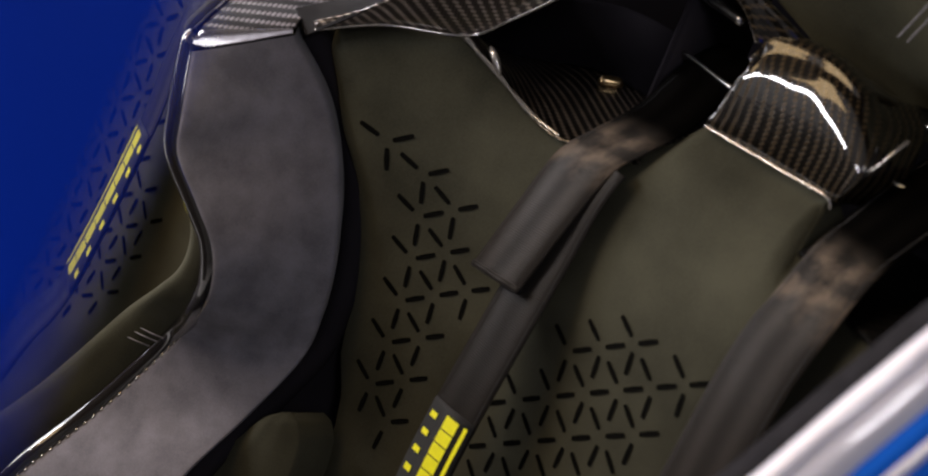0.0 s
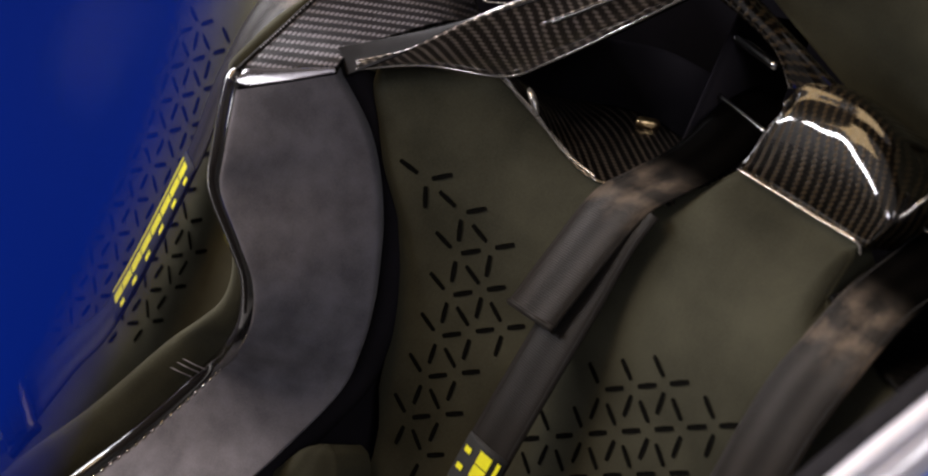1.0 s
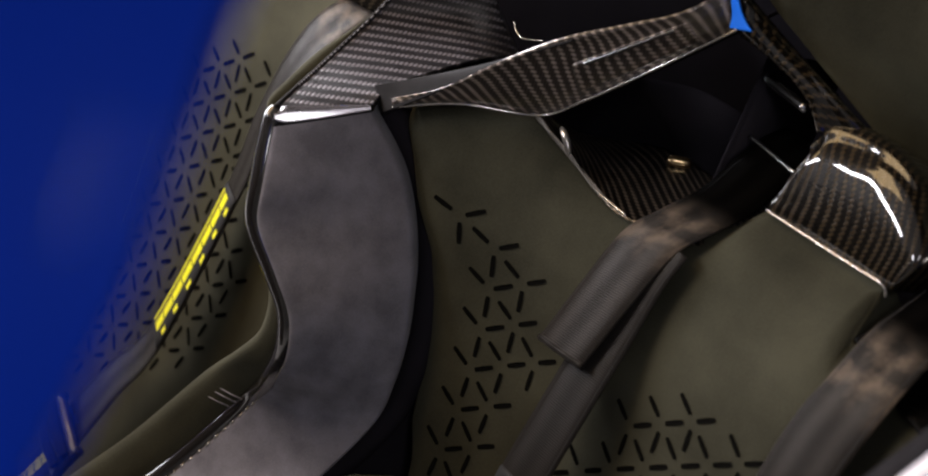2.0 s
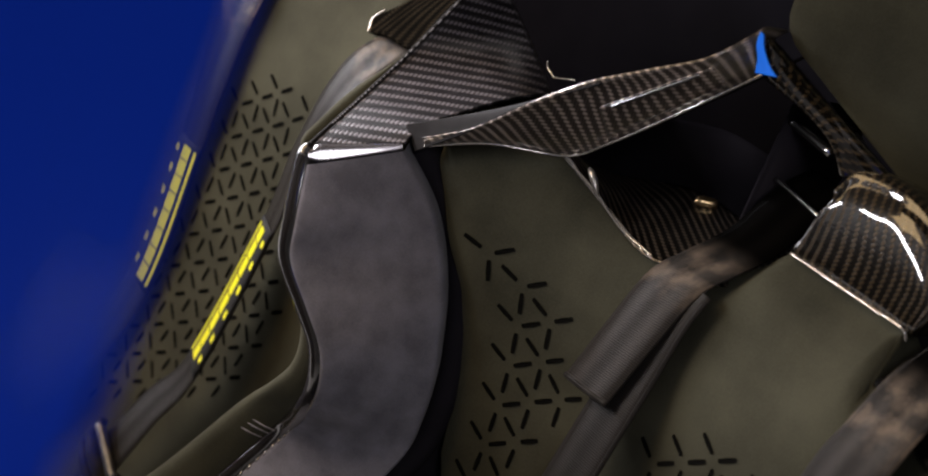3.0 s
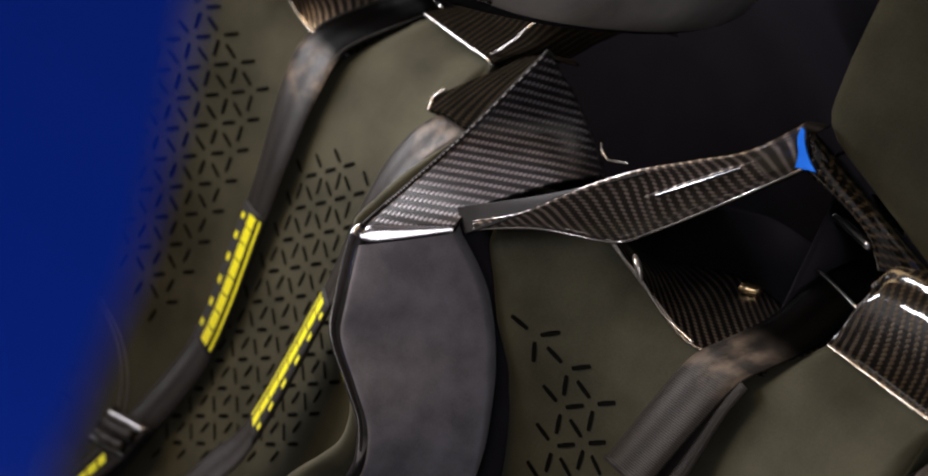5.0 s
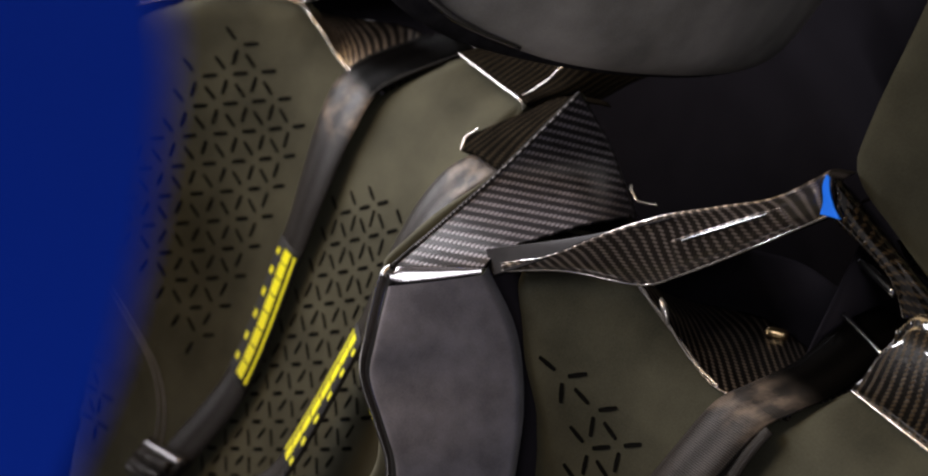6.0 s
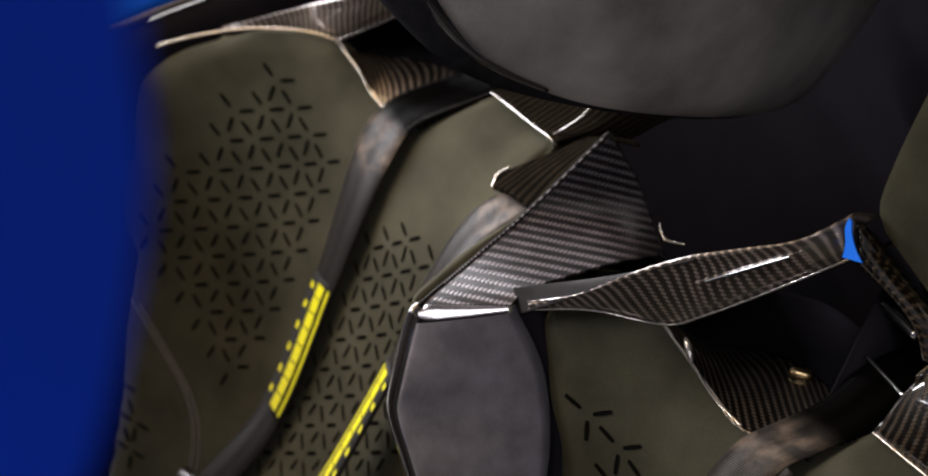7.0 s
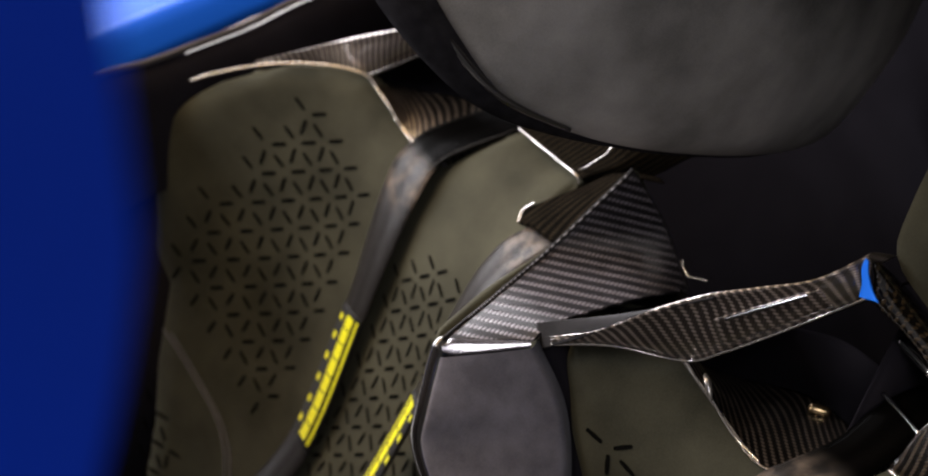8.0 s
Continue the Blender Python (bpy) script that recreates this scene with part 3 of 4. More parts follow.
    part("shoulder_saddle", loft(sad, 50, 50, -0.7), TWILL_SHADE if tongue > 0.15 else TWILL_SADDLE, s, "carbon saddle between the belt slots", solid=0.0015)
    # pockets
    for side in (-1, 1):
        def f(x, y, z):
            return V(-side * x, y, z) + off
        rim = [f(-0.256, -0.014, 0.117), f(-0.2182, -0.004, 0.1052), f(-0.2, 0.001, 0.096), f(-0.182, 0.006, 0.089), f(-0.1522, 0.0106, 0.0853), f(-0.1, 0.022, 0.094), f(-0.062, 0.03, 0.106)]
        back = [f(-0.254, 0.0, 0.117), f(-0.2597, 0.05, 0.106), f(-0.251, 0.066, 0.108), f(-0.242, 0.08, 0.111), f(-0.2105, 0.1, 0.119), f(-0.15, 0.1, 0.122), f(-0.068, 0.1, 0.126)]
        if tongue > 0.15 and side == -1:
            back = [f(-0.262, -0.008, 0.114), f(-0.2604, 0.012, 0.1136), f(-0.243, 0.028, 0.119), f(-0.2257, 0.042, 0.1247), f(-0.1735, 0.066, 0.1412), f(-0.12, 0.075, 0.142), f(-0.07, 0.08, 0.14)]
        lip = [[p + V(0, 0.003, -0.003) for p in rim], rim] + [[a.lerp(b, k) + V(0, 0, 0.004 * math.sin(math.pi * k)) for a, b in zip(rim, back)] for k in (0.3, 0.65)] + [back]
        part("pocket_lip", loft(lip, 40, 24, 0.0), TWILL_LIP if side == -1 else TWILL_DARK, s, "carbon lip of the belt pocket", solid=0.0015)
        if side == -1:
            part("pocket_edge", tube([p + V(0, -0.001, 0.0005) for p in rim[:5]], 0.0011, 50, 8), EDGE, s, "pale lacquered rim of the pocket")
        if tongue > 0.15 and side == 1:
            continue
        # Black sheet that carries the pocket's inner shade.
        part("pocket_back", loft([back, [p + V(0.004 * side, 0.008, 0.02) for p in back], [p + V(0.012 * side, 0.02, 0.05) for p in back]], 20, 12), DEEP, s, "back of the belt pocket, its shade put into a black colour", solid=0.001, offset=1)
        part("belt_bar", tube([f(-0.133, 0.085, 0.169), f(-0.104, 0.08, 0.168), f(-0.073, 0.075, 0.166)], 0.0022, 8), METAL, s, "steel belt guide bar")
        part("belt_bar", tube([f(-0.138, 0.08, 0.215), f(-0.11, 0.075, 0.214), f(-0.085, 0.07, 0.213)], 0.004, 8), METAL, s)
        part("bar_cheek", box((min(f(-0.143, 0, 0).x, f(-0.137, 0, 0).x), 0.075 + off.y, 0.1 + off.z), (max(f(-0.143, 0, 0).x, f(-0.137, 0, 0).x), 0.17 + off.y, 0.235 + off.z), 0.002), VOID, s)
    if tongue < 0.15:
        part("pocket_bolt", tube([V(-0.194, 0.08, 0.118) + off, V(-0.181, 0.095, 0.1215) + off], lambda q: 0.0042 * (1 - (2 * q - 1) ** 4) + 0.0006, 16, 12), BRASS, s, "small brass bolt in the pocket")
        # The white highlight on the lip, made as a small bright bead.
        part("lip_glint", tube([V(-0.227, -0.012, 0.121) + off, V(-0.219, -0.012, 0.116) + off, V(-0.21, -0.01, 0.106) + off], lambda q: 0.0032 * math.sin(math.pi * (0.12 + 0.76 * q)), 16, 10), EDGE, s, "bright bead standing in for the glint on the pocket lip")
    # back of the shell
    xs = [-(lefts[1][1] - 0.02) + (lefts[1][1] + rights[1][1] - 0.04) * k / 8 for k in range(9)]
    shell = [[V(x, back_y(x, z) + 0.05, z) + off for x in xs] for z in (-0.56, -0.4, -0.2, -0.02, 0.05)]
    part("seat_shell", loft(shell, 30, 20), TWILL_DULL, s, "bare carbon seat shell", solid=0.003, offset=1)
    return s, pad, base


driver, driver_pad, driver_base = seat(V(0, 0, 0), "bucket seat with olive suede pad and glossy carbon shoulders", NARROW, SIDE, 0.14)
passenger, passenger_pad, passenger_base = seat(SHIFT, "bucket seat with slotted olive suede pad, carbon shoulders", OUTER, [(-0.6, 0.2), (0.15, 0.2)], 0.16)

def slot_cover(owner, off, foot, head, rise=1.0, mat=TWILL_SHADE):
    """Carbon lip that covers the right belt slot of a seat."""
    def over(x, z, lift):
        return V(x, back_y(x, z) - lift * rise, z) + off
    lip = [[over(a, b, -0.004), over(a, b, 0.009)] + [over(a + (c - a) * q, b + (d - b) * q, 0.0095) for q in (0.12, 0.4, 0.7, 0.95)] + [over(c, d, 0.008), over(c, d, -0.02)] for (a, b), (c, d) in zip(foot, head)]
    cover = part("slot_cover", loft(lip, 30, 30, -0.6), mat, owner, "carbon panel over the belt slot, in the shade-darkened twill", solid=0.0012)
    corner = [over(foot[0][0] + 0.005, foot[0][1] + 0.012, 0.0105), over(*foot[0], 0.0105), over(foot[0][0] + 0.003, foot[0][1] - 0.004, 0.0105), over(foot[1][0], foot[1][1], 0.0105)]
    part("lip_edge", tube(corner, 0.0013, 20), EDGE, cover, "bright corner of the panel, its glint put into the colour")


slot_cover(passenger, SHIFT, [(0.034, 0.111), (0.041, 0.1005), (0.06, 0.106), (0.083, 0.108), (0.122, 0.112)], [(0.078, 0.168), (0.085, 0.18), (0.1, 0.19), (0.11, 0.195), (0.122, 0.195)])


def on_pad(points, lift, off):
    return [V(x, back_y(x, z) - lift, z) + off for x, z in points]


for dx in (0.0, 0.009):
    part("seam", tube(on_pad([(-0.352 + dx, -0.255), (-0.305 + dx, -0.291), (-0.261 + dx, -0.324), (-0.233 + dx, -0.369), (-0.222 + dx, -0.43)], 0.0006, SHIFT), 0.001, 40, 6), THREAD, passenger, "double grey seam")
dome = []
for a, b in ((V(-0.247, -0.058, -0.205), V(-0.243, -0.05, -0.2035)), (V(-0.258, -0.06, -0.216), V(-0.234, -0.05, -0.2045)), (V(-0.268, -0.06, -0.231), V(-0.2288, -0.05, -0.2075)), (V(-0.28, -0.06, -0.252), V(-0.222, -0.05, -0.2164)),
             (V(-0.3, -0.06, -0.284), V(-0.2187, -0.05, -0.2333)), (V(-0.313, -0.06, -0.306), V(-0.2184, -0.05, -0.2462)), (V(-0.348, -0.06, -0.361), V(-0.221, -0.05, -0.279)), (V(-0.399, -0.06, -0.437), V(-0.223, -0.05, -0.319))):
    w = (b - a).length
    dome.append([a + V(-0.001, 0.03, -0.002), a, *(a.lerp(b, k) + V(0.3, -0.9, 0.3) * (min(0.012, w * 0.3) * (1 - (2 * k - 1) ** 4)) for k in (0.08, 0.3, 0.5, 0.7, 0.92)), b, b + V(0.002, 0.03, 0)])
part("hip_pad", loft(dome, 24, 30), OLIVE, driver, "small olive suede hip pad")

# ---- divider between the seats ----
div = thing("seat_divider", (-0.37, 0, -0.5), "carbon divider with grey suede bolster between the seats", "seat bolster")
L_EDGE = [(-0.366, -0.163, 0.0385), (-0.351, -0.166, -0.006), (-0.344, -0.162, -0.037), (-0.318, -0.15, -0.066), (-0.3, -0.139, -0.09), (-0.296, -0.13, -0.12), (-0.308, -0.12, -0.152), (-0.345, -0.1, -0.2), (-0.38, -0.12, -0.285), (-0.393, -0.166, -0.35), (-0.4, -0.2, -0.42)]
R_EDGE = [(-0.337, -0.099, 0.072), (-0.312, -0.074, 0.04), (-0.292, -0.062, 0.008), (-0.275, -0.055, -0.028), (-0.264, -0.052, -0.06), (-0.256, -0.05, -0.09), (-0.252, -0.05, -0.122), (-0.258, -0.048, -0.165), (-0.272, -0.07, -0.228), (-0.275, -0.106, -0.279), (-0.27, -0.14, -0.34)]
rows = []
for a, b in zip(L_EDGE, R_EDGE):
    a, b = V(*a), V(*b)
    out = V(0.82, -0.47, 0.3) * 0.008
    rows.append([a + V(-0.004, 0.012, 0), a, a * 0.9 + b * 0.1 + out * 0.6, (a + b) * 0.5 + out, a * 0.1 + b * 0.9 + out * 0.6, b, b + V(-0.012, 0.012, 0), b + V(-0.03, 0.03, 0)])
part("bolster_pad", loft(rows, 40, 70), GREY, div, "dark grey suede side bolster")
ring = [V(*p) + V(-0.008, 0.004, 0.001) for p in L_EDGE]
ring.insert(0, V(-0.371, -0.158, 0.05))
part("lacquered_rim", tube(ring, lambda q: 0.009 - 0.004 * (1 - smooth(0, 0.08, q)), 120, 12), GLOSS, div, "glossy black carbon rim")
# Sparkle of the glossy rim, put in as a row of bright dots.
for k in range(34):
    a, b = (catmull([V(*p) + V(0.002, -0.001, 0.002) for p in L_EDGE], 0.56 + 0.36 * (k + d) / 34) for d in (0, 0.45))
    part("rim_sparkle", tube([a, b], 0.0009, 2, 6), EDGE, div, "small bright bead standing in for a sparkle of the rim")
# Shade of the gap between bolster and pad, put in as a black tube.
gap = [V(*p) + V(-0.013, 0.028, 0.0) for p in R_EDGE]
part("gap_shade", tube(gap, 0.0115, 90, 10), VOID, div, "black tube standing in for the shade of the gap beside the bolster")
core = []
for a, b in zip(L_EDGE, R_EDGE):
    a, b = V(*a), V(*b)
    core.append([a + V(-0.012, 0.012, 0), a + V(-0.02, 0.05, 0), a + V(-0.03, 0.12, 0), a + V(0.0, 0.2, 0), b + V(0, 0.14, 0), b + V(-0.02, 0.03, 0)])
part("divider_core", loft(core, 24, 40), VOID, div)
# far face of the divider
far = []
AX = V(-0.79, -0.62, 0.07).normalized()
for a, q in zip(L_EDGE, (0.002, 0.003, 0.004, 0.009, 0.017, 0.025, 0.036, 0.045, 0.048, 0.05, 0.05)):
    a = V(*a)
    far.append([a + V(-0.008, 0.004, 0), a + AX * (q * 0.5 + 0.007) + V(0, 0.006, 0), a + AX * (q + 0.008) + V(-0.006, 0.014, -0.003), a + AX * (q + 0.009) + V(-0.03, 0.05, -0.015), a + AX * q + V(-0.05, 0.12, -0.03)])
for dy in (0.0, 0.006, 0.014):
    a = V(-0.345, -0.1, -0.2) + V(-0.02, -0.004, -0.02) * (dy * 50)
    part("seam", tube([a + V(-0.006, -0.001, 0), a + AX * 0.016 + V(-0.001, -0.001, 0), a + AX * 0.03 + V(-0.004, 0.005, -0.003)], 0.0007, 12, 6), THREAD, div, "pale stitched seam")
# carbon wing that rises from the bolster
wing = [[V(-0.379, -0.157, 0.05), V(-0.36, -0.129, 0.0635), V(-0.338, -0.1, 0.079)],
        [V(-0.4, -0.124, 0.063), V(-0.379, -0.094, 0.077), V(-0.349, -0.08, 0.09)],
        [V(-0.428, -0.08, 0.08), V(-0.397, -0.052, 0.09), V(-0.358, -0.045, 0.1)],
        [V(-0.475, -0.007, 0.11), V(-0.43, 0.02, 0.115), V(-0.368, 0.02, 0.118)],
        [V(-0.485, 0.053, 0.193), V(-0.44, 0.075, 0.165), V(-0.385, 0.088, 0.122)]]
SWELL = V(0.72, -0.63, 0.28)
ALONG, UPWARD = V(0.616, 0.757, 0.206), V(-0.37, 0.055, 0.927)   # of the twill ribs
for r, (b, e) in zip(wing[1:4], ((0.008, 0.004), (0.013, 0.006), (-0.012, -0.014))):
    r[1], r[2] = r[1] + SWELL * b, r[2] + SWELL * e
wing[4][1], wing[4][2] = wing[4][1] - SWELL * 0.06, wing[4][2] - SWELL * 0.06
part("carbon_wing", flat_uv(loft(wing, 30, 50), ALONG + UPWARD, UPWARD - ALONG), TWILL_WING, div, "carbon twill wing with a raised edge", solid=0.002)
NOSE_A, NOSE_B = V(-0.3685, -0.163, 0.0455), V(-0.336, -0.103, 0.0755)
axis = (NOSE_B - NOSE_A).normalized()
out = V(0.682, -0.644, 0.346)
out = (out - axis * out.dot(axis)).normalized()
across = axis.cross(out)
nose = []
for k in range(11):
    f = k / 10
    half = (0.0065 - 0.0043 * f) * min(1, 0.4 + 5 * f)
    c = NOSE_A.lerp(NOSE_B, f) + across * (0.0006 * math.sin(math.pi * f))
    nose.append([c + out * h + across * (half * q) for q, h in ((-1.5, -0.004), (-1.06, -0.0006), (-0.9, 0.0002), (-0.5, 0.00045), (0, 0.0005), (0.5, 0.00045), (0.9, 0.0002), (1.06, -0.0006), (1.4, -0.003))])
part("wing_nose", loft(nose, 30, 20), NOSE, div, "lacquered front edge of the wing")
ridge = [r[0] for r in wing]
for p, q, w in zip(ridge, (0.004, 0.007, 0.009, 0.004, 0.001), (1, 1, 0.8, 0.25, 0.05)):
    far.insert(0, [p + V(-0.002, 0.002, -0.001), p + AX * (q * 0.5 + 0.007 * w) + V(0, 0.003, 0), p + AX * (q + 0.009 * w) + V(-0.004, 0.012, -0.004), p + AX * (q + 0.009 * w) + V(-0.02, 0.04, -0.02), p + AX * q + V(-0.04, 0.09, -0.06)])
part("far_side_pad", loft(far, 24, 90), OLIVE, div, "olive suede pad on the passenger's side")
edge = part("wing_edge", tube(ridge, 0.002, 60), STEP, div)
for k in range(34):
    p, q = catmull(ridge, 0.24 + 0.74 * k / 34), catmull(ridge, 0.24 + 0.74 * (k + 0.5) / 34)
    part("edge_stitch", tube([p + SWELL * 0.0024, q + SWELL * 0.0026], 0.001, 2, 6), THREAD, edge)
part("wing_end", tube([wing[4][0], wing[4][1], wing[4][2]], 0.0005, 30, 6), STEP, div, "thin grey end of the wing")
part("hook_wire", tube([V(-0.425, 0.1, 0.137), V(-0.4212, 0.1, 0.132), V(-0.412, 0.1, 0.1285), V(-0.4061, 0.1, 0.1291), V(-0.3849, 0.1, 0.1367)], 0.0007, 30, 6), EDGE, div, "thin bright wire hook")
step = [[a.lerp(b, k / 2) for k in range(3)] for a, b in ((V(-0.3505, -0.095, 0.089), V(-0.333, -0.092, 0.074)), (V(-0.327, -0.083, 0.107), V(-0.3, -0.078, 0.109)), (V(-0.295, -0.071, 0.131), V(-0.262, -0.067, 0.153)), (V(-0.24, -0.05, 0.175), V(-0.215, -0.05, 0.196)))]
part("step_plate", loft(step, 20, 30), STEP, div, "satin black plate beside the beam", solid=0.002)

# ---- headrest bolsters and rear wall ----
pod = thing("centre_head_bolster", (-0.36, -0.05, 0.25), "grey suede head bolster over the divider, dark lower rim", "head bolster")
ys = [-0.33, -0.295, -0.255, -0.205, -0.135, -0.05, 0.07, 0.19, 0.27, 0.315, 0.33]
zl = [0.37, 0.338, 0.302, 0.272, 0.26, 0.258, 0.262, 0.262, 0.266, 0.294, 0.345]


def pod_x(y):
    return -1.3 * max(0, y + 0.06) ** 2 - 3.5 * max(0, -0.15 - y) ** 2


rows = [[V(x + pod_x(y), y + dy * (y + 0.05), z + h) for x, h, dy in ((-0.43, 0.05, 0), (-0.39, 0.004, 0), (-0.366, -0.004, 0), (-0.348, 0.008, 0), (-0.336, 0.03, 0), (-0.326, 0.07, 0.01), (-0.321, 0.13, 0.02), (-0.335, 0.25, 0), (-0.4, 0.27, 0))] for y, z in zip(ys, zl)]
part("bolster_pad", loft(rows, 40, 60), POD, pod)
part("bolster_rim", tube([V(-0.37 + pod_x(y), y - 0.004, z - 0.001) for y, z in zip(ys[:-1], zl)], lambda q: 0.0075 + 0.019 * (1 - smooth(0.1, 0.55, q)), 60, 12), MATT, pod, "black rubber rim")
part("rim_cap", tube([V(-0.352 + pod_x(y), y - 0.006, z + 0.002) for y, z in zip(ys[:5], zl)], lambda q: 0.002 + 0.005 * (1 - q), 30, 10), GLOSS, pod, "glossy black cap of the rim")

head = thing("driver_headrest", (0, 0.06, 0.25), "olive suede headrest pad behind the driver's shoulders", "headrest")
rows = [[V(c + x * w, y + d * k + sink, z) for x, y, d in ((-0.155, 0.2, 0), (-0.152, 0.06, 0), (-0.14, 0.035, 0), (-0.07, 0.075, 0.02), (0, 0.09, 0.02), (0.07, 0.075, 0.02), (0.14, 0.04, 0), (0.152, 0.06, 0), (0.155, 0.2, 0))]
        for k, z, w, c, sink in ((2, 0.19, 0.2, 0.075, 0.06), (1.5, 0.207, 0.3, 0.055, 0.055), (0.8, 0.23, 0.5, 0.028, 0.042), (0.3, 0.255, 0.72, 0.006, 0.025), (0, 0.28, 0.97, 0, 0.008), (0, 0.32, 1, 0, 0), (0.3, 0.4, 1, 0, 0), (0.6, 0.55, 1, 0, 0))]
part("headrest_pad", loft(rows, 50, 24), OLIVE, head)
for dx in (0.0, 0.008):
    part("seam", tube([V(0.035 + dx, 0.07, 0.255), V(0.05 + dx, 0.07, 0.3), V(0.06 + dx, 0.075, 0.38), V(0.062 + dx, 0.085, 0.5)], 0.0008, 30, 6), THREAD, head, "double grey seam")
rear = thing("rear_bulkhead", (-0.3, 0.25, -0.3), "bulkhead behind the seats, coloured black for its shade", "bulkhead", kind="structure")
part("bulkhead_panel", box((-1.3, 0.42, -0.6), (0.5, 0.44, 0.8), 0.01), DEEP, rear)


# ---- harness belts ----
def harness_belt(label, path, width, side, label_span=None, flip=1, web=WEB_WORN, cup=0.002):
    at, bm, length = strap(path, width, side, cup=cup)
    root = thing("shoulder_belt", path[-1], label, "harness belt", "harness belts")
    part("webbing", bm, web, root)
    for v in (-0.86, 0.86):
        part("seam", marks(at, [(0.05, 0.98, v - 0.012, v + 0.012)], 0.0012, 60), BELT_THREAD, root, "line of dark stitching")
    if label_span:
        label_on(root, at, length, *label_span, flip)
    return root


def add_length(root, path, width, side):
    at, bm, length = strap(path, width, side, 0.0026, square=0.0)
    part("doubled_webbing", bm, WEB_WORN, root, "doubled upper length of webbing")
    part("belt_end", tube([at(1.0, v, -0.0005) for v in (-1, -0.3, 0.3, 1)], 0.0028, 12, 10), WEB, root, "folded end of the upper length")


# driver, inner shoulder: doubled upper length, then the belt with its label
belt = harness_belt("black webbing belt doubled through the carbon shoulder pocket, yellow label",
                    [V(-0.1, 0.006, 0.09), V(-0.102, -0.005, 0.06), V(-0.101, -0.016, 0.01), V(-0.1, -0.03, -0.05), V(-0.1, -0.043, -0.12), V(-0.1, -0.05, -0.19), V(-0.098, -0.05, -0.3)], 0.046, [V(1, 0.0, 0.3), V(1, 0, 0.1), V(1, 0, 0.1)], (0.655, 0.9), web=WEB)
add_length(belt, [V(-0.104, 0.115, 0.18), V(-0.1044, 0.086, 0.163), V(-0.1, 0.05, 0.13), V(-0.106, 0.02, 0.105), V(-0.114, 0.001, 0.083), V(-0.118, -0.015, 0.04), V(-0.1245, -0.03, -0.017)], 0.054, [V(1, -0.15, -0.05), V(1, -0.05, 0.1), V(1, 0, 0.15), V(1, -0.1, 0.1)])
harness_belt("worn black webbing belt over the driver's outer shoulder",
             [V(0.104, 0.115, 0.19), V(0.102, 0.084, 0.172), V(0.1, 0.05, 0.143), V(0.098, 0.025, 0.118), V(0.1, -0.002, 0.079), V(0.096, -0.013, 0.036), V(0.094, -0.02, -0.032), V(0.09, -0.03, -0.2)], 0.056, [V(1, 0.0, -0.1), V(1, 0, 0.2), V(1, 0, 0.2)])
# passenger
harness_belt("black webbing belt with a yellow printed label on the passenger pad",
             [V(-0.728, 0.125, 0.16), V(-0.73, 0.07, 0.13), V(-0.752, 0.02, 0.08), V(-0.747, 0.002, 0.032), V(-0.739, -0.003, -0.04), V(-0.737, -0.002, -0.113), V(-0.745, 0.0, -0.27), V(-0.8, -0.004, -0.41), V(-0.85, -0.006, -0.52)], lambda s: 0.07 - 0.025 * smooth(0.3, 0.62, s), [V(1, 0, 0.1), V(1, 0, 0.15), V(1, 0.0, 0.1), V(1, 0.1, 0.2)], (0.617, 0.75), web=WEB_SHINY, cup=0.003)
harness_belt("black webbing belt with a yellow label beside the divider",
             [V(-0.53, 0.11, 0.13), V(-0.532, 0.065, 0.112), V(-0.542, 0.022, 0.082), V(-0.558, 0.003, 0.035), V(-0.566, -0.008, -0.035), V(-0.562, -0.016, -0.113), V(-0.58, -0.028, -0.27), V(-0.6155, -0.031, -0.341), V(-0.65, -0.032, -0.415)], 0.046, [V(1, 0.1, 0.1), V(1, 0.1, 0.2), V(1, -0.36, 0.19), V(1, -0.36, 0.19), V(1, -0.1, -0.1)], (0.62, 0.75), -1, cup=0.0, web=WEB_INNER)

# adjusters and loose ends of the passenger's belts
def adjuster(a, b, down, label):
    root = thing("belt_adjuster", (a + b) * 0.5, label, "belt adjuster", "belt adjusters")
    for k, rad, mat, nm in ((0.0, 0.0055, STEEL, "slide_bar"), (0.5, 0.006, MATT, "adjuster_bar"), (1.0, 0.0045, STEEL, "slide_bar")):
        part(nm, tube([a + down * k + V(0, -0.004, 0), b + down * k + V(0, -0.004, 0)], rad, 10, 12), mat, root)
    for k in (0.3, 0.75):
        p, q = a.lerp(b, 0.08) + down * k, a.lerp(b, 0.92) + down * k
        part("webbing_fold", tube([p + V(0, -0.007, 0), p.lerp(q, 0.5) + V(0, -0.011, 0), q + V(0, -0.007, 0)], 0.0075, 14, 12), WEB, root, "webbing folded through the adjuster")
    for e in (a, b):
        part("adjuster_cheek", tube([e - down * 0.14 + V(0, -0.002, 0), e + down * 0.48 + V(0, -0.004, 0), e + down * 1.1 + V(0, -0.003, 0)], 0.005, 12, 10), STEP, root)


def belt_tail(path, side, label):
    root = thing("belt_tail", path[1], label, "harness belt", "loose belt ends")
    at, bm, length = strap(path, 0.034, [side, side], cup=0.0)
    part("webbing", bm, WEB, root)
    for k in range(7):
        part("block_print", marks(at, [(0.3 + 0.1 * k, 0.385 + 0.1 * k, -0.3, 0.3)], 0.002), YELLOW, root, "bold yellow block print")


adjuster(V(-0.84, -0.012, -0.413), V(-0.765, -0.012, -0.39), V(-0.019, 0, -0.042), "metal belt adjuster on the passenger's outer belt")
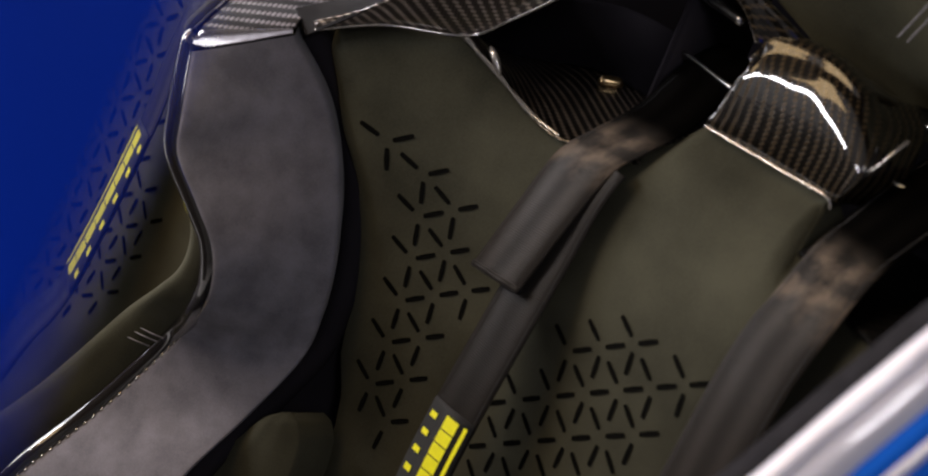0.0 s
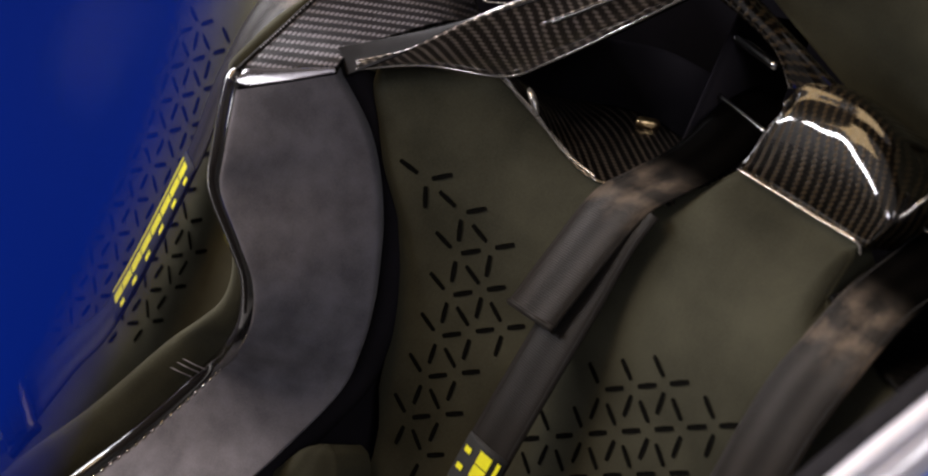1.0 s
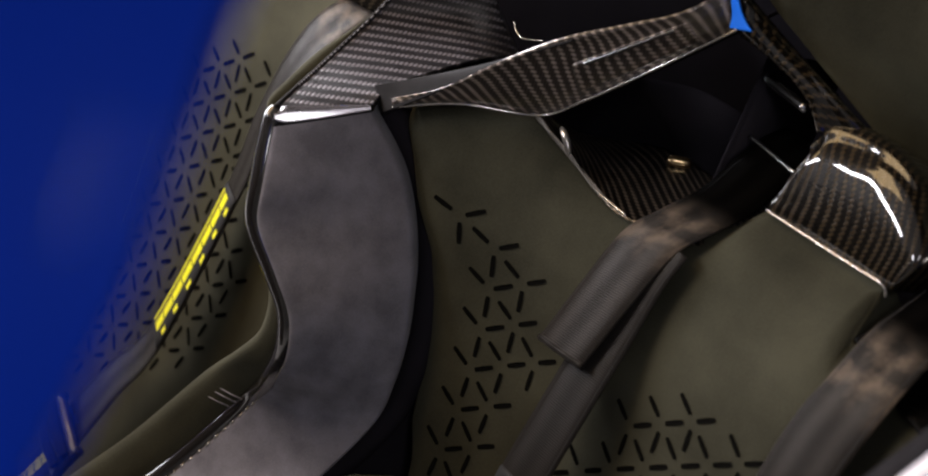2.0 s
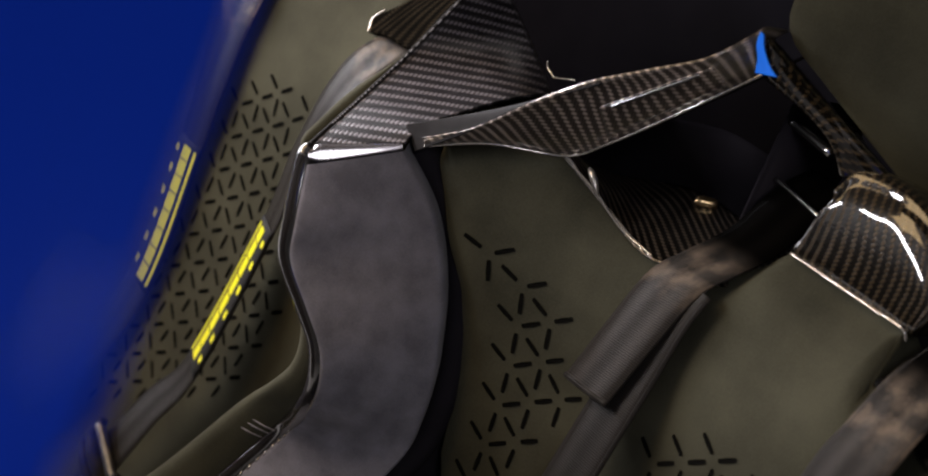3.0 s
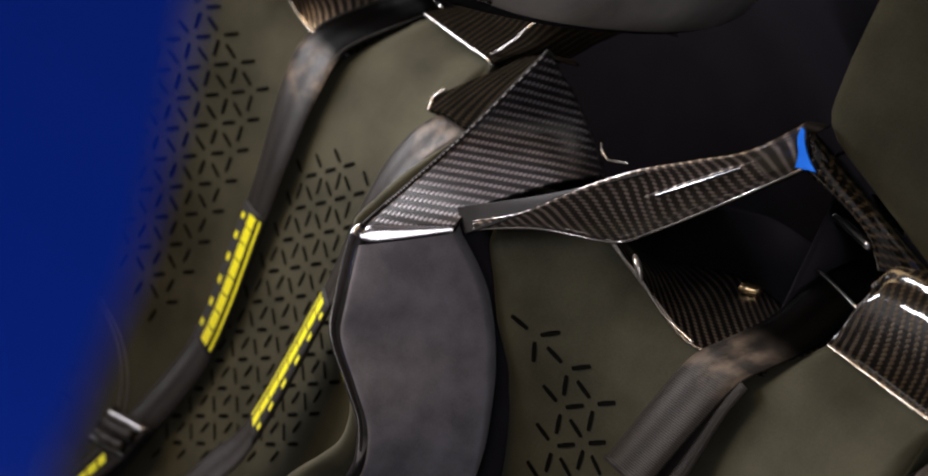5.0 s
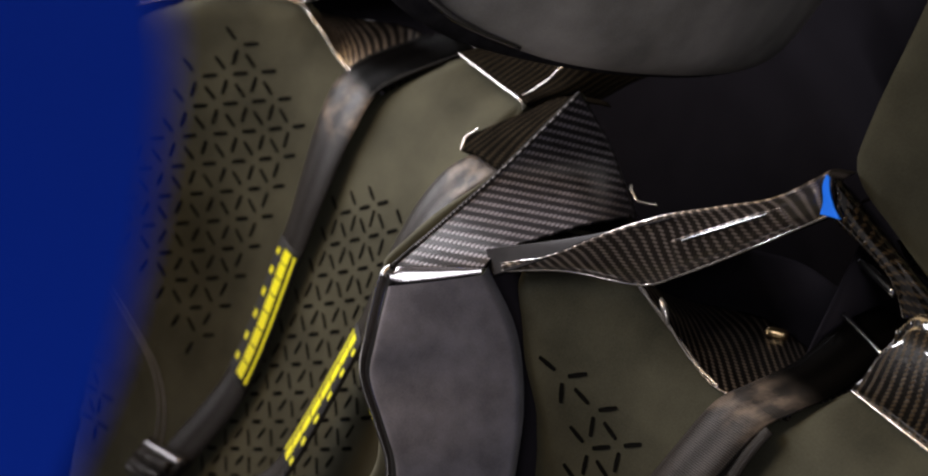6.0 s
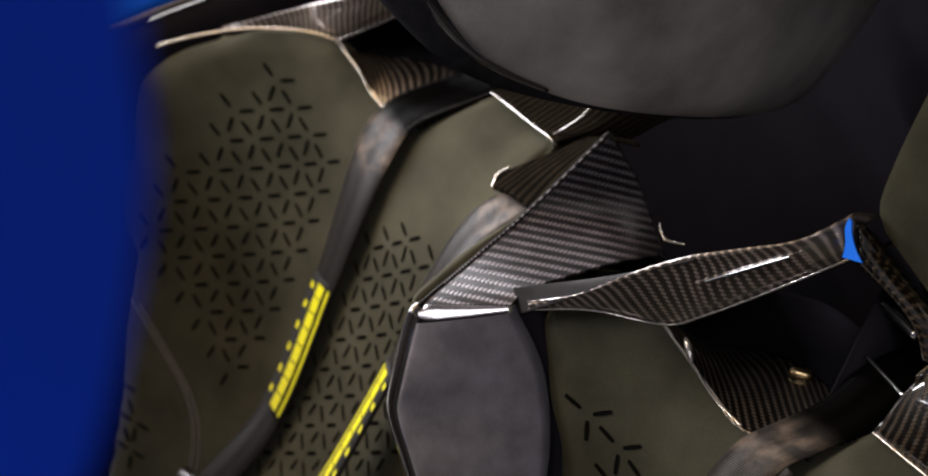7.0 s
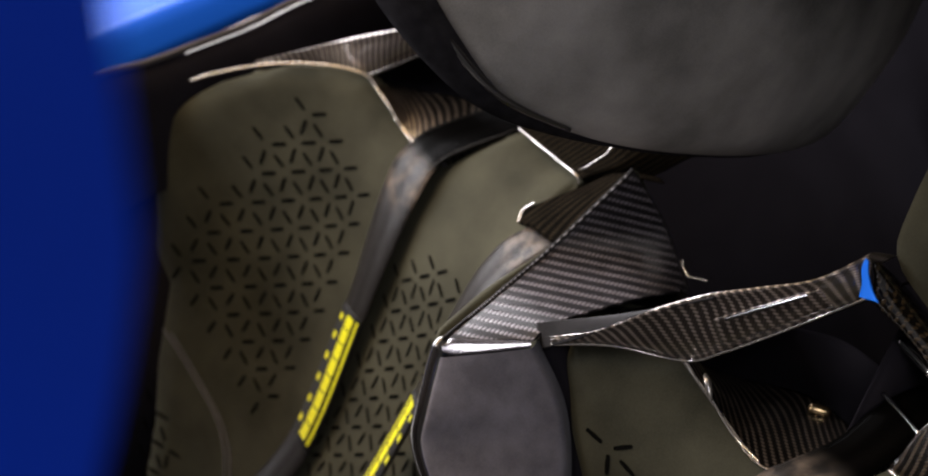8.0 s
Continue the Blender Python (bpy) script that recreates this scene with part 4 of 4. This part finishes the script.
adjuster(V(-0.672, -0.036, -0.395), V(-0.618, -0.038, -0.425), V(-0.018, 0, -0.036), "metal belt adjuster on the passenger's inner belt")
belt_tail([V(-0.8, -0.014, -0.43), V(-0.822, -0.016, -0.462), V(-0.866, -0.016, -0.5325), V(-0.91, -0.016, -0.6)], V(1, 0, -0.6), "loose end of black webbing with yellow block print")
belt_tail([V(-0.65, -0.036, -0.43), V(-0.668, -0.036, -0.46), V(-0.695, -0.035, -0.505), V(-0.73, -0.034, -0.555)], V(1, 0, -0.6), "loose end of black webbing with yellow block print")

# ---- body panels ----
def quad(a, b, c, u):
    return a * (2 * (u - 0.5) * (u - 1)) + b * (-4 * u * (u - 1)) + c * (2 * u * (u - 0.5))


sill = thing("door_panel", (0.3, -0.95, 0.3), "deep blue glossy door edge close to the lens", "door panel")
LEFT = V(-0.55, -0.75, -0.36).normalized()
AWAY = V(-0.68, 0.65, -0.31).normalized()
rows = []
EDGE_LINE = (V(0.5204, -0.9295, 0.4653), V(0.5195, -0.9254, 0.4112), V(0.5346, -0.9396, 0.3681))
for k in range(-14, 20):
    p = quad(*EDGE_LINE, max(k, -6) / 12) + (quad(*EDGE_LINE, -0.5) - quad(*EDGE_LINE, -5 / 12)) * max(0, -6 - k)
    p = p + LEFT * (0.0016 * max(0, -4 - k) + 0.002 * max(0, 1 - ((k - 7) / 4) ** 2))
    rows.append([p + AWAY * 0.02 + LEFT * 0.006, p + AWAY * 0.003, p + LEFT * 0.003, p + LEFT * 0.03 - AWAY * 0.004, p + LEFT * 0.1 + AWAY * 0.0, p + LEFT * 0.25 + AWAY * 0.03])
part("door_skin", loft(rows, 30, 30), BLUE, sill, solid=0.004)

near = thing("near_door_sill", (0.6, -0.7, 0.1), "pearl white and blue painted sill edge of the open door", "door sill")
SILL = [catmull([V(0.318, -0.12, 0.3), V(0.3081, -0.1793, 0.2365), V(0.3006, -0.2314, 0.1804), V(0.2908, -0.264, 0.1324), V(0.2858, -0.2936, 0.0947), V(0.278, -0.3311, 0.0501), V(0.272, -0.38, -0.01)], k / 12) for k in range(13)]
OUT = V(0.758, 0.43, -0.49).normalized()
INWARD = V(-0.55, 0.75, -0.33).normalized()


def sill_band(a, b, sag0, sag1, mat, name, label=""):
    rows = []
    for p in SILL:
        rows.append([p + OUT * (a + (b - a) * k / 6) + INWARD * (sag0 + (sag1 - sag0) * k / 6) - INWARD * 0.003 * math.sin(math.pi * k / 6) for k in range(7)])
    return part(name, loft(rows, 12, 40), mat, near, label, solid=0.003)


part("sill_return", loft([[p + INWARD * 0.1 - OUT * 0.004, p + INWARD * 0.04 - OUT * 0.008, p + INWARD * 0.014 - OUT * 0.007, p + INWARD * 0.008] for p in SILL], 12, 40), MATT, near, "dark return of the sill")
sill_band(0.0, 0.0075, 0.008, 0.004, LILAC, "sill_bead", "rounded pearl white bead")
sill_band(0.0075, 0.0098, 0.008, 0.008, STEP, "sill_joint", "dark joint beside the bead")
sill_band(0.0098, 0.0273, 0.004, 0.006, LILAC, "sill_flange", "pearl white flange")
sill_band(0.0273, 0.0398, 0.006, 0.006, SKY_BLUE, "blue_stripe")
sill_band(0.0398, 0.0443, 0.006, 0.006, LILAC, "white_stripe")
sill_band(0.0443, 0.12, 0.006, 0.03, SKY_BLUE, "sill_skin", "bright blue painted skin")

far_body = thing("far_door_sill", (-1.1, -0.1, 0), "bright blue bodywork beyond the passenger seat", "body panel")
rows = [[V(-1.034, y, 0.05 + 0.75 * (y + 0.1286)), V(-1.07, y, 0.07 + 0.72 * (y + 0.15)), V(-1.1, y, z0 + 0.7 * (y + 0.2)), V(-1.12, y, z0 - 0.06 + 0.7 * (y + 0.2)), V(-1.25, y, z0 - 0.1 + 0.7 * (y + 0.2)), V(-1.5, y, z0 - 0.1 + 0.7 * (y + 0.2))] for y, z0 in ((-0.6, 0.02), (-0.3, 0.02), (0.0, 0.02), (0.3, 0.02))]
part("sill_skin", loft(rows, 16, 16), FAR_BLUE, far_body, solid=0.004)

seal = thing("door_seal", (-1.02, -0.1, 0.0), "dark rubber door seal with a grey edge", "door seal")
LINE = [V(-1.03, -0.42, -0.15), V(-1.03, -0.3, -0.06), V(-1.03, -0.23, -0.0075), V(-1.03, -0.1756, 0.0195), V(-1.03, -0.1286, 0.05), V(-1.03, -0.075, 0.086), V(-1.03, -0.029, 0.125), V(-1.03, 0.032, 0.167), V(-1.03, 0.2, 0.29)]
part("seal_edge", tube(LINE, 0.004, 60, 10), BROWN, seal, "grey rubber edge")
part("seal_lip", loft([[p + V(0.002, 0.006, -0.002), p + V(0.012, 0.012, -0.012), p + V(0.02, 0.04, -0.03), p + V(0.03, 0.12, -0.1)] for p in LINE], 12, 40), VOID, seal)
# Plain black box that fills the dark gap left of the pad.
part("side_gap_box", box((-1.25, -0.12, -0.7), (-1.03, 0.25, -0.03), 0.01), VOID, seal, "black box filling the dark gap beside the seat")

# Unseen boxes added to keep lamp light off the lower pads and bolster.
blocker = thing("unseen_light_block", (-0.7, -0.75, -0.9), "unseen black boxes added ahead of the seats to block light", "dashboard", kind="structure")
part("blocker_panel", box((-1.4, -0.8, -0.9), (-0.1, -0.74, -0.1), 0.02), VOID, blocker)
part("blocker_top", box((-1.25, -0.82, -0.12), (-0.12, -0.73, 0.1), 0.02), VOID, blocker)
part("blocker_hood", box((-1.04, -0.815, 0.08), (-0.6, -0.735, 0.128), 0.015), VOID, blocker)

tub = thing("cockpit_floor", (-0.3, 0, -0.6), "plain black cockpit floor under the seats", "floor", kind="structure")
tub.matrix_world = Matrix.Translation((0, 0, 0))
tub["base"] = (0, 0, 0)
part("floor_pan", box((-1.35, -1.1, 0.0), (0.8, 0.75, 0.1), 0.02), VOID, tub)

# Added out of view; its front edge limits the light on the rear.
roof = thing("unseen_roof_panel", (-0.3, 0.3, 0.5), "unseen dark roof panel added to shade the rear of the seats", "roof", kind="structure")
roof.matrix_world = Matrix.Translation((0, 0, 0))
roof["base"] = (0, 0, 0)
part("roof_skin", loft([[V(x, y, 1.2 + 0.03 * math.sin(2 * (y + 0.2))) for y in (0.12, 0.4, 0.8, 1.2)] for x in (-1.15, -0.75, -0.3, 0.1, 0.5)], 12, 12), TWILL_DULL, roof, solid=0.01, offset=1)

# ---- garage ----
floor = tagged(new("floor", bpy.data.meshes.new("floor")), "grey concrete garage floor", "floor", kind="structure")
bm = box((-5, -5, -0.1), (5, 5, 0), 0)
bm.to_mesh(floor.data)
floor.data.materials.append(CONCRETE)
for nm, lo, hi in (("wall_north", (-5, 4.9, 0), (5, 5, 3.4)), ("wall_south", (-5, -5, 0), (5, -4.9, 3.4)), ("wall_east", (4.9, -4.9, 0), (5, 4.9, 3.4)), ("wall_west", (-5, -4.9, 0), (-4.9, 4.9, 3.4)), ("ceiling", (-5, -5, 3.4), (5, 5, 3.5))):
    ob = tagged(new(nm, bpy.data.meshes.new(nm)), "plain pale painted garage " + ("ceiling" if nm == "ceiling" else "wall"), "ceiling" if nm == "ceiling" else "wall", kind="structure")
    bm = box(lo, hi, 0)
    bm.to_mesh(ob.data)
    ob.data.materials.append(WALLPAINT)

# ---- perforations of the pads ----
perforate(driver_pad, driver_base, (-0.00088, 0.02371, 0.00536, -0.00041, 0.00084, -0.00107), (-0.00084, 0.01650, -0.03451, -0.00039, 0.00049, -0.00072),
          [(0, 0), (-1, 0), (-2, 0), (2, 1)] + block(-4, 1, 1, 5))
perforate(driver_pad, driver_base, (-0.22244, 0.02250, 0.00914, -0.00010, 0.00062, -0.00101), (0.01912, 0.01807, -0.03074, -0.00055, 0.00014, -0.00074),
          [(-1, -1), (0, 0), (0, 1), (1, 1), (0, 2), (1, 2), (0, 3), (1, 3), (2, 3), (0, 4), (1, 4), (0, 5), (1, 5), (1, 6)])
perforate(passenger_pad, passenger_base, (-0.02388, 0.02341, 0.00784, -0.00085, 0.00170, -0.00165), (0.00843, 0.01759, -0.03235, -0.00039, 0.00074, -0.00083),
          [(0, 0), (-1, 0), (-2, 0), (2, 1)] + block(-2, 1, 1, 3) + block(-2, 2, 4, 5) + block(-2, 3, 6, 6) + block(-2, 4, 7, 8) + block(-1, 4, 9, 9), SHIFT)
perforate(passenger_pad, passenger_base, (-0.19210, 0.02543, 0.00313, -0.00041, 0.00150, -0.00079), (0.00947, 0.01641, -0.03290, -0.00038, 0.00105, -0.00061),
          [(-3, -3), (-2, -2), (-3, -2), (-4, -2)] + block(-4, -1, -1, -1) + block(-5, 0, 0, 2) + block(-4, 0, 3, 3) + block(-3, 0, 4, 4) + block(-2, 0, 5, 5) + block(-1, 0, 6, 6) + [(0, 7)], SHIFT)
perforate(passenger_pad, passenger_base, (-0.3231, 0.02, 0.006, 0, 0, 0), (-0.3526, 0.0, -0.0335, 0, 0, 0), [(0, 0), (1, 1), (0, 1), (0, 2), (1, 2)], SHIFT)
